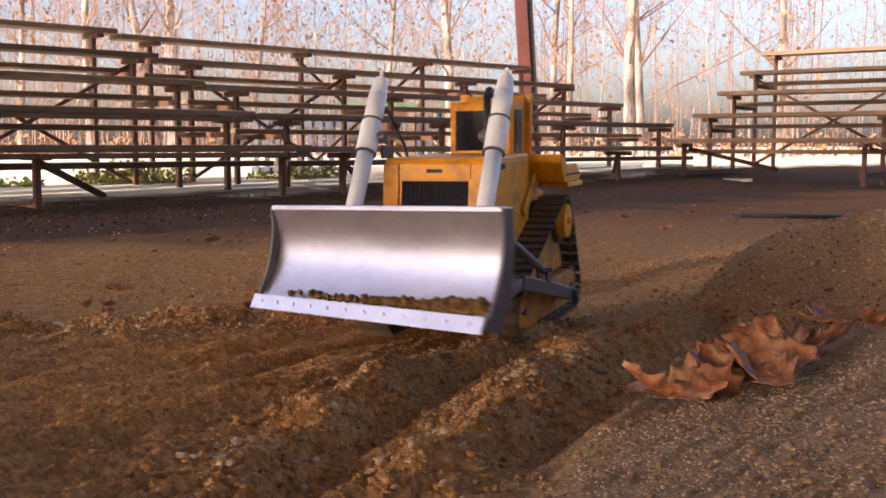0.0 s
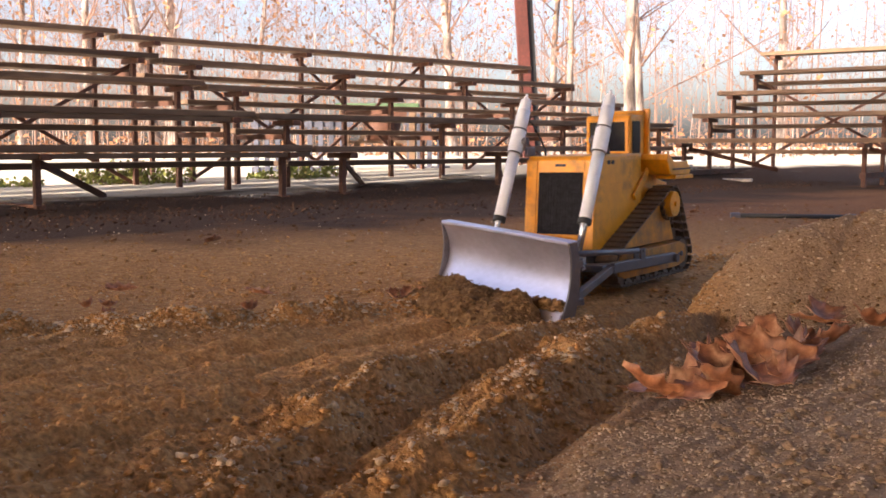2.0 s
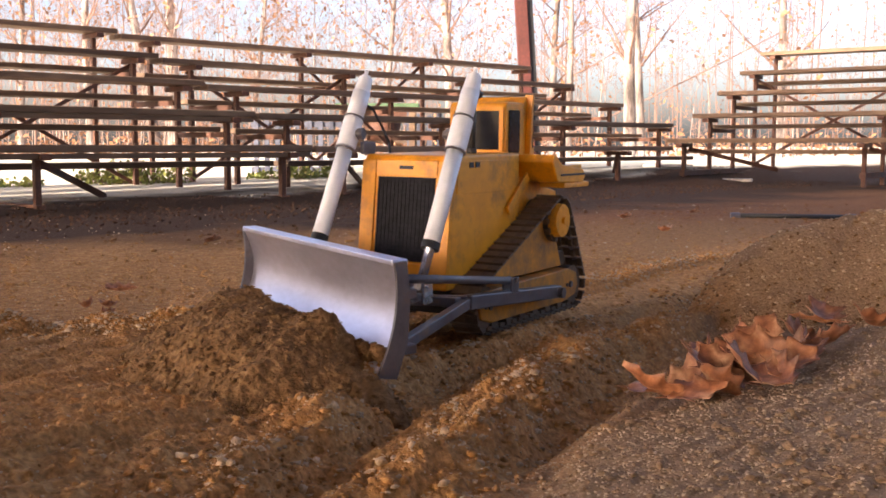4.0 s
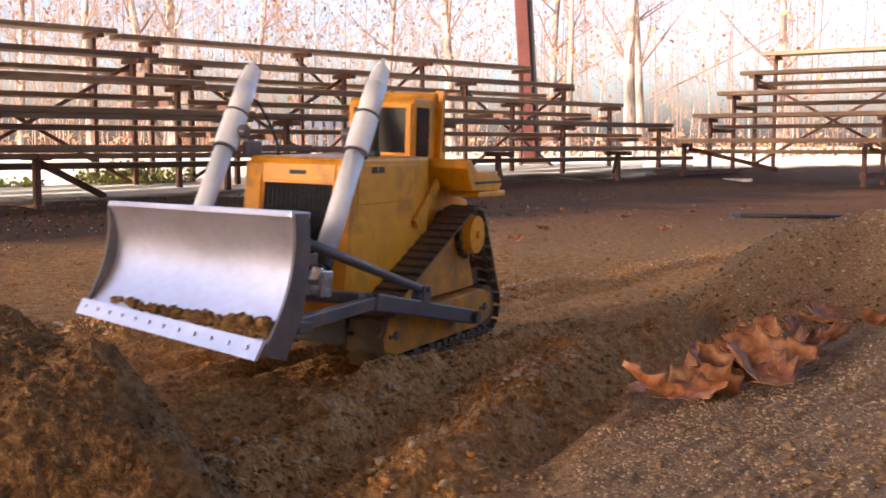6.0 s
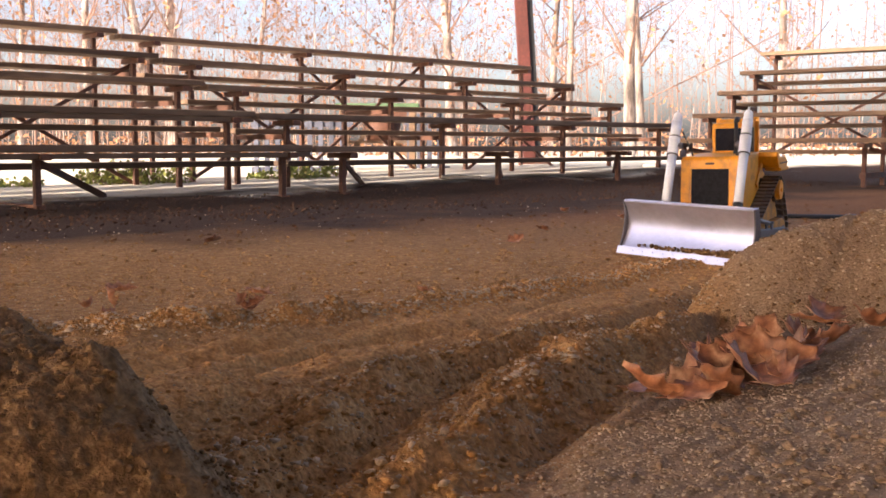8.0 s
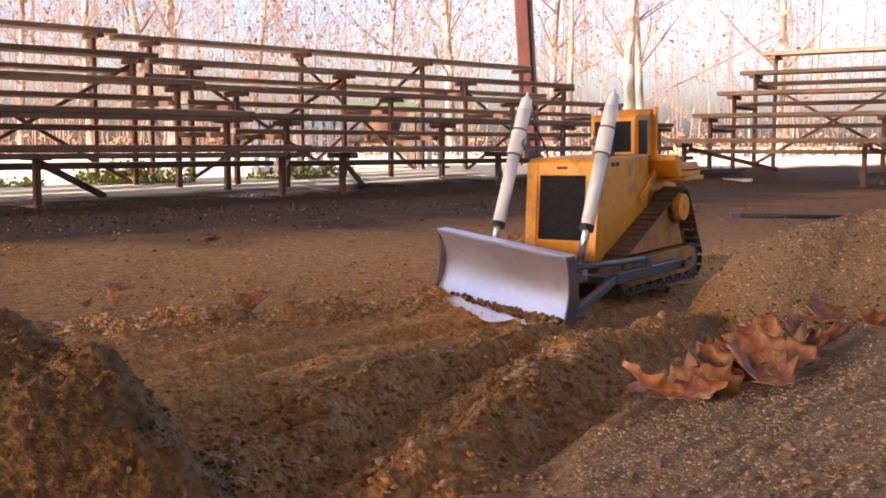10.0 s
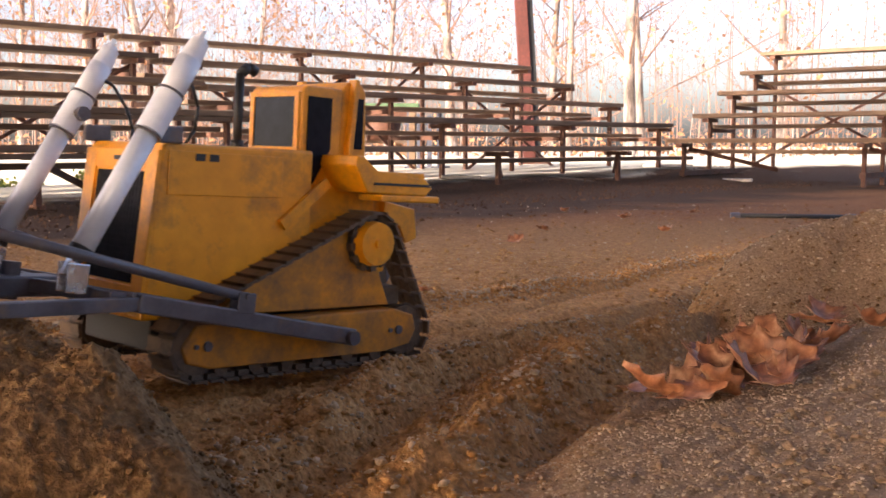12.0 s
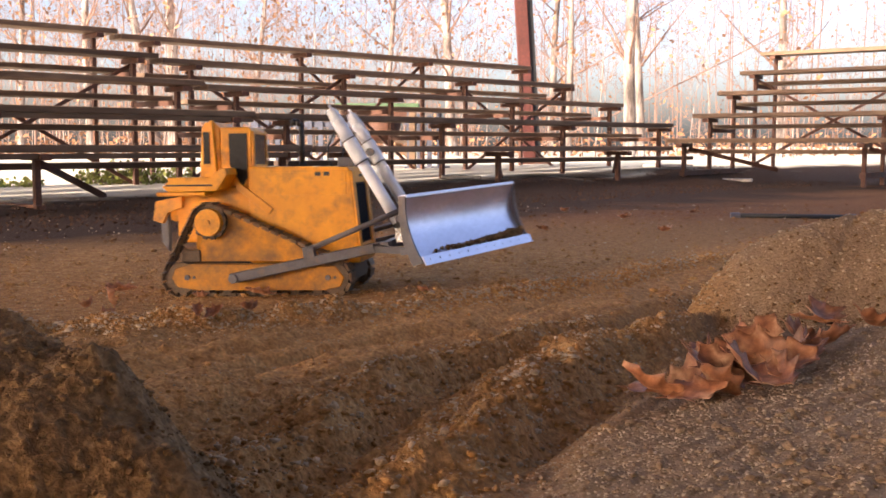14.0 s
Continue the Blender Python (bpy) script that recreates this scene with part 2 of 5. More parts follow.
def beam(bm, a, b, w, h, bevel=0.0):
    """A square bar from a to b, w wide sideways and h high."""
    a, b = Vector(a), Vector(b)
    d = b - a
    x = d.normalized()
    up = Vector((0, 0, 1)) if abs(x.z) < 0.95 else Vector((0, 1, 0))
    y = up.cross(x).normalized()
    z = x.cross(y)
    m = Matrix.Translation((a + b) / 2) @ Matrix((x, y, z)).transposed().to_4x4()
    return box(bm, (-d.length / 2, -w / 2, -h / 2), (d.length / 2, w / 2, h / 2), m, bevel)


def prism(bm, outline, y0, y1, bevel=0.0):
    """An outline in x and z, drawn out from y0 to y1."""
    n = len(outline)
    vs = put(bm, [(x, y0, z) for x, z in outline] + [(x, y1, z) for x, z in outline],
             [list(range(n)), list(range(2 * n - 1, n - 1, -1))] + [[i, i + n, (i + 1) % n + n, (i + 1) % n] for i in range(n)])
    if bevel:
        es = list({e for v in vs for e in v.link_edges})
        bmesh.ops.bevel(bm, geom=es, offset=bevel, segments=2, affect="EDGES", profile=0.5)
    return bm


# ---- ground ----
def lattice(x, y, seed):
    xi, yi = np.floor(x), np.floor(y)
    fx, fy = x - xi, y - yi
    fx, fy = fx * fx * (3 - 2 * fx), fy * fy * (3 - 2 * fy)

    def h(a, b):
        v = np.sin(a * 127.1 + b * 311.7 + seed * 74.7) * 43758.5453
        return v - np.floor(v)
    return (h(xi, yi) * (1 - fx) + h(xi + 1, yi) * fx) * (1 - fy) + (h(xi, yi + 1) * (1 - fx) + h(xi + 1, yi + 1) * fx) * fy - 0.5


def fbm(x, y, scale, octaves, seed, gain=0.5):
    v, a = 0.0, 1.0
    for k in range(octaves):
        v = v + a * lattice(x * scale, y * scale, seed + k)
        x, y = 0.8 * x - 0.6 * y, 0.6 * x + 0.8 * y
        scale, a = scale * 2.03, a * gain
    return v


def step(v, a, b):
    v = np.clip((v - a) / (b - a), 0, 1)
    return v * v * (3 - 2 * v)


def ridge(x, y, line):
    """Distance-weighted crest: line of (x, y, height, half width); a smooth bank along it."""
    best = np.zeros_like(x)
    for (x0, y0, h0, w0), (x1, y1, h1, w1) in zip(line, line[1:]):
        dx, dy = x1 - x0, y1 - y0
        t = np.clip(((x - x0) * dx + (y - y0) * dy) / (dx * dx + dy * dy), 0, 1)
        d2 = (x - x0 - t * dx) ** 2 + (y - y0 - t * dy) ** 2
        h, w = h0 + (h1 - h0) * t, w0 + (w1 - w0) * t
        v = h * np.exp(-d2 / (w * w))
        best = np.where(np.abs(v) > np.abs(best), v, best)
    return best


CREST_A = [(-0.26, 1.18, 0.016, 0.05), (-0.20, 1.37, 0.026, 0.05), (-0.125, 1.64, 0.032, 0.05), (0.0, 1.93, 0.030, 0.05), (0.13, 2.10, 0.022, 0.05), (0.36, 2.42, 0.010, 0.06)]
CREST_B = [(-0.06, 1.08, 0.026, 0.06), (0.045, 1.33, 0.036, 0.06), (0.08, 1.53, 0.042, 0.062), (0.14, 1.70, 0.042, 0.065), (0.21, 1.84, 0.040, 0.065), (0.33, 2.06, 0.036, 0.07), (0.50, 2.28, 0.030, 0.08)]
RUTS = [[(-0.30, 1.62, -0.012, 0.022), (-0.05, 2.05, -0.016, 0.024), (0.22, 2.42, -0.014, 0.024), (0.62, 2.98, -0.010, 0.03)],
        [(-0.42, 1.80, -0.012, 0.022), (-0.20, 2.18, -0.014, 0.022), (0.12, 2.58, -0.012, 0.024), (0.55, 3.2, -0.008, 0.03)],
        [(0.30, 2.22, -0.034, 0.05), (0.50, 2.50, -0.050, 0.065), (0.68, 2.80, -0.038, 0.07), (0.92, 3.2, -0.012, 0.08)],
        [(-0.34, 2.02, -0.010, 0.016), (-0.08, 2.28, -0.012, 0.018), (0.30, 2.74, -0.010, 0.02)],
        [(-0.16, 1.52, -0.020, 0.030), (-0.02, 1.80, -0.022, 0.032), (0.15, 2.02, -0.018, 0.03)]]
WINDROW = [(-1.5, 2.15, 0.020, 0.07), (-0.94, 2.25, 0.022, 0.05), (-0.55, 2.33, 0.026, 0.045), (-0.25, 2.5, 0.024, 0.04), (0.1, 2.85, 0.014, 0.04), (0.45, 3.2, 0.010, 0.05), (0.9, 3.7, 0.006, 0.07)]
MOUND = [(0.80, 2.50, 0.195, 0.23), (1.03, 2.54, 0.235, 0.33), (1.4, 2.62, 0.265, 0.42), (2.2, 2.9, 0.34, 0.7)]
LEFT_BANK = [(-1.2, 1.25, 0.02, 0.3), (-0.6, 1.05, 0.03, 0.25), (-0.3, 0.9, 0.02, 0.2)]


LANE = [(-0.75, 1.75, 1.0, 0.2), (-0.36, 1.95, 1.0, 0.2), (-0.1, 2.25, 1.0, 0.2), (0.2, 2.6, 1.0, 0.2), (0.65, 3.15, 1.0, 0.25)]
TROUGH_A = [(x + 0.06, y - 0.075, -0.028, 0.036) for x, y, _, _ in CREST_A[:5]]
TROUGH_B = [(x + 0.075, y - 0.08, -0.020, 0.045) for x, y, _, _ in CREST_B]


def bank(x, y):
    """The gravel bank: a low scarp along its edge, then a slope that rises to the right."""
    s = (x - 0.07) * 0.879 - (y - 1.18) * 0.477 + 0.04 * fbm(x, y, 4, 3, 71)
    up = 0.03 * step(s, -0.015, 0.035) + 0.27 * np.clip(s - 0.06, 0, 1.2)
    return up * (1 - step(y - 0.35 * x, 1.45, 2.05))


def cone(x, y, line):
    """A tipped heap along a line: sides at the angle of repose, a rounded crest and foot."""
    best = np.zeros_like(x)
    for (x0, y0, h0, w0), (x1, y1, h1, w1) in zip(line, line[1:]):
        dx, dy = x1 - x0, y1 - y0
        t = np.clip(((x - x0) * dx + (y - y0) * dy) / (dx * dx + dy * dy), 0, 1)
        d = np.hypot(x - x0 - t * dx, y - y0 - t * dy)
        h, w = h0 + (h1 - h0) * t, w0 + (w1 - w0) * t
        v = 1 - np.sqrt((d / w) ** 2 + 0.03) + 0.173
        best = np.maximum(best, h * 0.5 * (v + np.sqrt(v * v + 0.004)) - 0.004 * h)
    return best


def berm(x, y):
    """The pit's rim: a soil step under the benches that grows towards the far end."""
    a, n = ((x + 2.548) + (y - 6.2)) * 0.7071, ((y - 6.2) - (x + 2.548)) * 0.7071
    h = np.clip(0.025 + 0.0165 * a, 0.012, 0.15)
    return h * step(n + 0.35 * fbm(x, y, 1.1, 3, 131), -0.55, 0.35) * (1 - step(y, 30, 60))


def relief(x, y):
    far = step(np.hypot(x, y - 2), 3.0, 7.0)
    z = 0.016 * fbm(x, y, 0.7, 3, 3) * (1 - far)
    z = z + cone(x + 0.03 * fbm(x, y, 5, 2, 5), y, MOUND) + bank(x, y) + ridge(x, y, LEFT_BANK) + berm(x, y)
    z = z - 0.036 * np.exp(-((x + 0.75) ** 2 / 0.5 + (y - 3.3) ** 2 / 0.35))
    lane = ridge(x, y, LANE)
    z = z - 0.014 * lane
    wx, wy = x + 0.035 * fbm(x, y, 5, 3, 61), y + 0.035 * fbm(x, y, 5, 3, 67)
    lump = 1 + 1.1 * fbm(x, y, 14, 3, 11)
    z = z + lump * (ridge(wx, wy, CREST_A) + ridge(wx, wy, CREST_B)) + (0.6 + 0.4 * lump) * (ridge(wx, wy, TROUGH_A) + ridge(wx, wy, TROUGH_B))
    z = z + (1 + 1.6 * fbm(x, y, 12, 3, 17)) * ridge(wx, wy, WINDROW)
    for line in RUTS:
        z = z + 1.6 * (1 + 0.8 * fbm(x, y, 7, 2, 19)) * ridge(wx, wy, line)
    loose = np.clip(1.0 - step(y - 0.45 * x, 2.1, 2.9), 0.16, 1) + 0.4 * ridge(x, y, [(p[0], p[1], 1.0, 0.12) for p in WINDROW])
    near = 1 - step(np.hypot(x, y - 2), 2.5, 5.0)
    u, v = 0.8 * x - 0.6 * y, 0.6 * x + 0.8 * y
    furrow = fbm(u * 15 + 0.9 * fbm(x, y, 3, 2, 91), v * 1.3, 1.0, 4, 37, 0.6)
    cleat = fbm(u * 38 + fbm(x, y, 6, 2, 93), v * 2.2, 1.0, 2, 57, 0.6)
    crumb = np.abs(fbm(x, y, 46, 3, 31, 0.65))
    firm = np.clip(cone(x, y, MOUND) / 0.04 + bank(x, y) / 0.03, 0, 1)
    z = z + near * loose * (1 - 0.5 * firm) * (0.009 * fbm(x, y, 11, 4, 23, 0.62) + 0.020 * furrow + (1 - 0.55 * lane) * 0.018 * crumb + 0.015 * cleat)
    return z + far * (0.03 * fbm(x, y, 0.4, 3, 41)) + 0.25 * step(y, 18, 60) * fbm(x, y, 0.05, 3, 51)


def graded(lo, hi, fine, reach):
    v = list(np.arange(lo, hi, fine))
    s, a = fine, hi
    while a < reach:
        s *= 1.16
        a += s
        v.append(a)
    s, a = fine, lo
    while a > -reach:
        s *= 1.16
        a -= s
        v.insert(0, a)
    return np.array(v)


def sheet(name, xs, ys, zf, mat):
    X, Y = np.meshgrid(xs, ys)
    Z = zf(X, Y)
    co = np.stack([X, Y, Z], -1).reshape(-1, 3)
    w, h = len(xs), len(ys)
    i = (np.arange(h - 1)[:, None] * w + np.arange(w - 1)[None]).ravel()
    quads = np.stack([i, i + 1, i + w + 1, i + w], 1)
    me = bpy.data.meshes.new(name)
    me.vertices.add(len(co))
    me.vertices.foreach_set("co", co.ravel())
    me.loops.add(quads.size)
    me.loops.foreach_set("vertex_index", quads.ravel())
    me.polygons.add(len(quads))
    me.polygons.foreach_set("loop_start", np.arange(0, quads.size, 4))
    me.polygons.foreach_set("use_smooth", [True] * len(quads))
    me.update(calc_edges=True)
    me.materials.append(mat)
    return new(name, me)


def ground_z(x, y):
    return float(relief(np.array([float(x)]), np.array([float(y)]))[0])


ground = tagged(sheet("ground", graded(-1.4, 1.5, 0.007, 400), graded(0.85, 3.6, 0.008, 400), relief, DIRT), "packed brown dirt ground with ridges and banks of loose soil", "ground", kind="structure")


# ---- unseen roof added to shade the pit, its posts, the tall pole ----
R2 = math.sqrt(0.5)
PIT = Matrix.Translation((-2.548, 6.2, 0)) @ Matrix(((R2, -R2, 0, 0), (R2, R2, 0, 0), (0, 0, 1, 0), (0, 0, 0, 1)))


def shade_roof_and_posts():
    # out of view; its edges are set only by where sun must be blocked
    roof = tagged(new("roof", solid("roof", boxed((-26, -26, 5.2), (0.4, 1.1, 5.4)), ROOFING)), "unseen grey sheet metal roof, added to keep the sun off the dirt pit", "roof", kind="structure")
    roof.matrix_world = PIT
    t = thing("steel_post", "tall red oxide steel pole behind the benches", "column")
    base = Vector((1.20, 14.2, ground_z(1.20, 14.2) - 0.1))
    top = Vector((0.87, 14.2, 5.22))
    part("flange", beam(bmesh.new(), base + Vector((-0.055, 0, 0)), top + Vector((-0.055, 0, 0)), 0.16, 0.115, 0.006), RED, t)
    # black here stands for the shade on the pole's right side
    part("web", beam(bmesh.new(), base + Vector((0.05, 0.03, 0)), top + Vector((0.05, 0.03, 0)), 0.10, 0.085, 0.006), BLACK, t, "steel web of the column, coloured black as its shaded side")
    part("base_plate", boxed((1.0, 14.0, base.z + 0.05), (1.4, 14.4, base.z + 0.12), None, 0.006), IRON, t)
    # added columns for that roof, all outside the view
    for a, n in ((0.1, 0.9), (-20.0, 0.9), (0.1, -9.5), (0.1, -22.0), (-20.0, -22.0)):
        p = PIT @ Vector((a, n, 0))
        c = thing("steel_post", "unseen red oxide painted steel corner column under the added roof", "column")
        part("flange", boxed((p.x - 0.07, p.y - 0.07, -0.3), (p.x + 0.07, p.y + 0.07, 5.22), None, 0.006), RED, c)
    return roof


shade_roof_and_posts()


# ---- bleachers ----
def bleacher(name, label, origin, along, back, spans, frames, ground_at, seat_z, rise, depth, rows, boarded=False):
    """Stepped benches: spans gives each row's ends along the bench, frames the places of the steel frames."""
    t = thing(name, label, "bleachers", "bleachers round the pit")
    o, b, n = Vector((*origin, 0)), Vector((*along, 0)), Vector((*back, 0))
    t.matrix_world = Matrix.Translation(o) @ Matrix((b, n, Vector((0, 0, 1)))).transposed().to_4x4()
    rnd = random.Random(len(label))
    for k in range(rows):
        z = seat_z + rise * k
        a0, a1 = spans[k]
        sag = rnd.uniform(-0.004, 0.004)
        part("seat_plank", boxed((a0, depth * k - 0.13, z - 0.045 + sag), (a1, depth * k - 0.004, z + sag), None, 0.006), WOOD, t)
        part("seat_plank", boxed((a0 + 0.02, depth * k + 0.004, z - 0.045), (a1 + rnd.uniform(-0.03, 0.03), depth * k + 0.13, z), None, 0.006), WOOD, t)
        if k < 2 and boarded:
            part("fascia_board", boxed((a0 + 0.01, depth * k - 0.118, z - 0.082), (a1 - 0.01, depth * k - 0.082, z - 0.048), None, 0.005), WOOD, t)
        if k:
            zf = seat_z + rise * (k - 1) - 0.11
            part("foot_plank", boxed((a0 + 0.05, depth * k - 0.42, zf - 0.04), (a1 - 0.05, depth * k - 0.16, zf), None, 0.006), WOOD, t)
    for a in frames:
        for k in range(rows):
            if not spans[k][0] - 0.01 <= a <= spans[k][1] + 0.01:
                continue
            z = seat_z + rise * k - 0.049
            part("leg", boxed((a - 0.019, depth * k - 0.022, ground_at - 0.15), (a + 0.019, depth * k + 0.022, z - 0.04), None, 0.004), IRON, t)
            part("seat_bracket", boxed((a - 0.035, depth * k - 0.14, z - 0.04), (a + 0.035, depth * k + 0.14, z), None, 0.004), IRON, t)
            if k > 1:
                zc = seat_z + rise * (k - 1) - 0.175
                part("crossbar", beam(bmesh.new(), (a, depth * (k - 1) + 0.03, zc), (a, depth * k - 0.03, zc), 0.04, 0.04), IRON, t)
        part("sill", beam(bmesh.new(), (a, -0.05, ground_at + 0.03), (a, depth * (rows - 1) + 0.05, ground_at + 0.03), 0.055, 0.05), IRON, t)
    for i, (a, c) in enumerate(zip(frames, frames[1:])):
        k = rows - 1 if i % 2 else rows - 2
        hi = seat_z + rise * k - 0.1
        part("diagonal_brace", beam(bmesh.new(), (a, depth * k + 0.05, ground_at + 0.1), (c, depth * k + 0.05, hi), 0.02, 0.03), IRON, t)
        part("diagonal_brace", beam(bmesh.new(), (a, depth * k + 0.075, hi), (c, depth * k + 0.075, ground_at + 0.1), 0.02, 0.03), IRON, t)
        part("knee_brace", beam(bmesh.new(), (a + 0.03, 0.04, seat_z - 0.1), (a + 0.75, depth * 0.9, ground_at + 0.06), 0.02, 0.04), IRON, t)
    return t


bleacher("bleachers", "weathered wooden bleachers on rusty steel frames beside the pit", (-2.548, 6.2), (R2, R2), (-R2, R2),
         [(2.2, 6.75), (2.2, 7.8), (2.2, 7.8), (2.2, 7.75), (2.2, 7.75)], [2.55, 4.27, 5.99, 7.7], -0.015, 0.387, 0.247, 0.68, 5)
bleacher("bleachers", "darker wooden bleachers with five rows on steel frames", (-2.548, 6.2), (R2, R2), (-R2, R2),
         [(-4.0, 2.17)] * 5, [-3.2, -1.5, 0.22, 2.0], -0.015, 0.392, 0.255, 0.68, 5, True)
bleacher("bleachers", "rusty stepped bleachers at the far side of the pit", (2.31, 11.0), (0.815, -0.58), (0.58, 0.815),
         [(0.0, 7.0)] * 5, [0.15, 1.9, 3.7, 5.5], 0.085, 0.462, 0.262, 0.68, 5)


# ---- things among and behind the benches ----
def slatted_panel(x0, x1, y, z0, z1):
    t = thing("slatted_panel", "grey-blue slatted fence panel behind the benches", "fence")
    n = int((x1 - x0) / 0.11)
    for k in range(n):
        x = x0 + (x1 - x0) * k / n
        part("slat", boxed((x, y - 0.01, ground_z(x, y) - 0.05), (x + 0.055, y + 0.01, z1 - 0.02 * (k % 3)), None, 0.003), SLATE, t)
    for z in (z0 + 0.12, z1 - 0.12):
        part("rail", boxed((x0 - 0.03, y + 0.012, z - 0.03), (x1 + 0.03, y + 0.05, z + 0.03), None, 0.003), SLATE, t)


def work_table(x0, x1, y, h):
    t = thing("work_table", "wooden table with a faded green top behind the benches", "table")
    g = ground_z((x0 + x1) / 2, y)
    part("tabletop", boxed((x0, y - 0.35, h - 0.05), (x1, y + 0.35, h), None, 0.008), GREEN, t, "faded green painted top")
    part("apron", boxed((x0 + 0.06, y - 0.30, h - 0.17), (x1 - 0.06, y - 0.27, h - 0.05)), IRON, t)
    part("shelf", boxed((x0 + 0.1, y - 0.3, 0.42), (x1 - 0.1, y + 0.3, 0.45), None, 0.004), WOOD, t)
    for x in (x0 + 0.08, x1 - 0.08):
        for dy in (-0.28, 0.28):
            part("leg", boxed((x - 0.035, y + dy - 0.035, g - 0.05), (x + 0.035, y + dy + 0.035, h - 0.05), None, 0.004), WOOD, t)
    part("cross_leg", beam(bmesh.new(), (x0 + 0.1, y - 0.2, g + 0.1), (x0 + 0.55, y - 0.2, h - 0.08), 0.03, 0.05), WOOD, t)
    part("cross_leg", beam(bmesh.new(), (x1 - 0.1, y - 0.2, g + 0.1), (x1 - 0.55, y - 0.2, h - 0.08), 0.03, 0.05), WOOD, t)


def tub(x, y):
    t = thing("tub", "brown round plastic tub on a table shelf", "tub")
    g = 0.45
    bm = bmesh.new()
    rod(bm, (x, y, g), (x, y, g + 0.24), 0.18, 0.23, 24)
    part("body", bm, IRON, t, smooth=True)
    bm = bmesh.new()
    rod(bm, (x, y, g + 0.235), (x, y, g + 0.255), 0.245, None, 24)
    part("rim", bm, IRON, t)


slatted_panel(-2.15, -1.05, 12.3, 0.0, 0.75)
slatted_panel(-0.42, 0.05, 12.6, 0.0, 0.78)
work_table(-1.25, -0.28, 12.9, 0.88)
tub(-0.72, 12.85)


def lying_pipe():
    p = thing("pipe", "dark blue-black pipe lying on the dirt", "pipe")
    a, b = (1.58, 5.72), (2.12, 5.66)
    za, zb = ground_z(*a) + 0.01, ground_z(*b) + 0.01
    part("tube", rod(bmesh.new(), (*a, za), (*b, zb), 0.013, None, 16), BLACK, p, smooth=True)
    for q, z, d in ((a, za, -1), (b, zb, 1)):
        part("coupling", rod(bmesh.new(), (*q, z), (q[0] + 0.05 * d, q[1] - 0.005 * d, z), 0.017, None, 16), GREY, p)


lying_pipe()


def fallen_board(x, y, length, turn, w=0.09):
    b = thing("board", "pale flat strip lying on the ground", "board", "boards on the ground")
    bm = boxed((-length / 2, -w / 2, -0.01), (length / 2, w / 2, 0.02), None, 0.004)
    part("plank", bm, PALE, b)
    b.matrix_world = pose(x, y, ground_z(x, y) + 0.01, 0, 0, turn)


fallen_board(2.55, 12.3, 0.55, -8, 0.25)
fallen_board(3.0, 11.2, 0.4, -20, 0.2)
# this one is put in for a glint of light along the ground line
fallen_board(0.16, 9.5, 0.35, 3)


# ---- trees ----
class Tubes:
    """Gathers many tapered tubes into one mesh."""

    def __init__(self):
        self.v, self.f = [], []

    def add(self, a, b, ra, rb, seg):
        d = (b - a).normalized()
        u = d.orthogonal().normalized()
        w = d.cross(u)
        n = len(self.v)
        for c, r in ((a, ra), (b, rb)):
            for k in range(seg):
                t = 2 * math.pi * k / seg
                self.v.append(c + (u * math.cos(t) + w * math.sin(t)) * r)
        self.f += [(n + k, n + (k + 1) % seg, n + seg + (k + 1) % seg, n + seg + k) for k in range(seg)]

    def ring(self, q, r, seg, first, p, rp):
        """Carries one upright trunk on by a ring."""
        for c, rad in ((p, rp), (q, r)) if first else ((q, r),):
            n = len(self.v)
            for k in range(seg):
                t = 2 * math.pi * k / seg
                self.v.append(c + Vector((math.cos(t), math.sin(t), 0)) * rad)
        m = n - seg
        self.f += [(m + k, m + (k + 1) % seg, n + (k + 1) % seg, n + k) for k in range(seg)]

    def leaf(self, c, u, v):
        n = len(self.v)
        self.v += [c - u, c + v * 0.6, c + u, c - v * 0.6]
        self.f.append((n, n + 1, n + 2, n + 3))

    def mesh(self, name, mat, smooth=True):
        me = bpy.data.meshes.new(name)
        me.from_pydata([tuple(p) for p in self.v], [], self.f)
        me.materials.append(mat)
        if smooth:
            me.polygons.foreach_set("use_smooth", [True] * len(me.polygons))
        return me


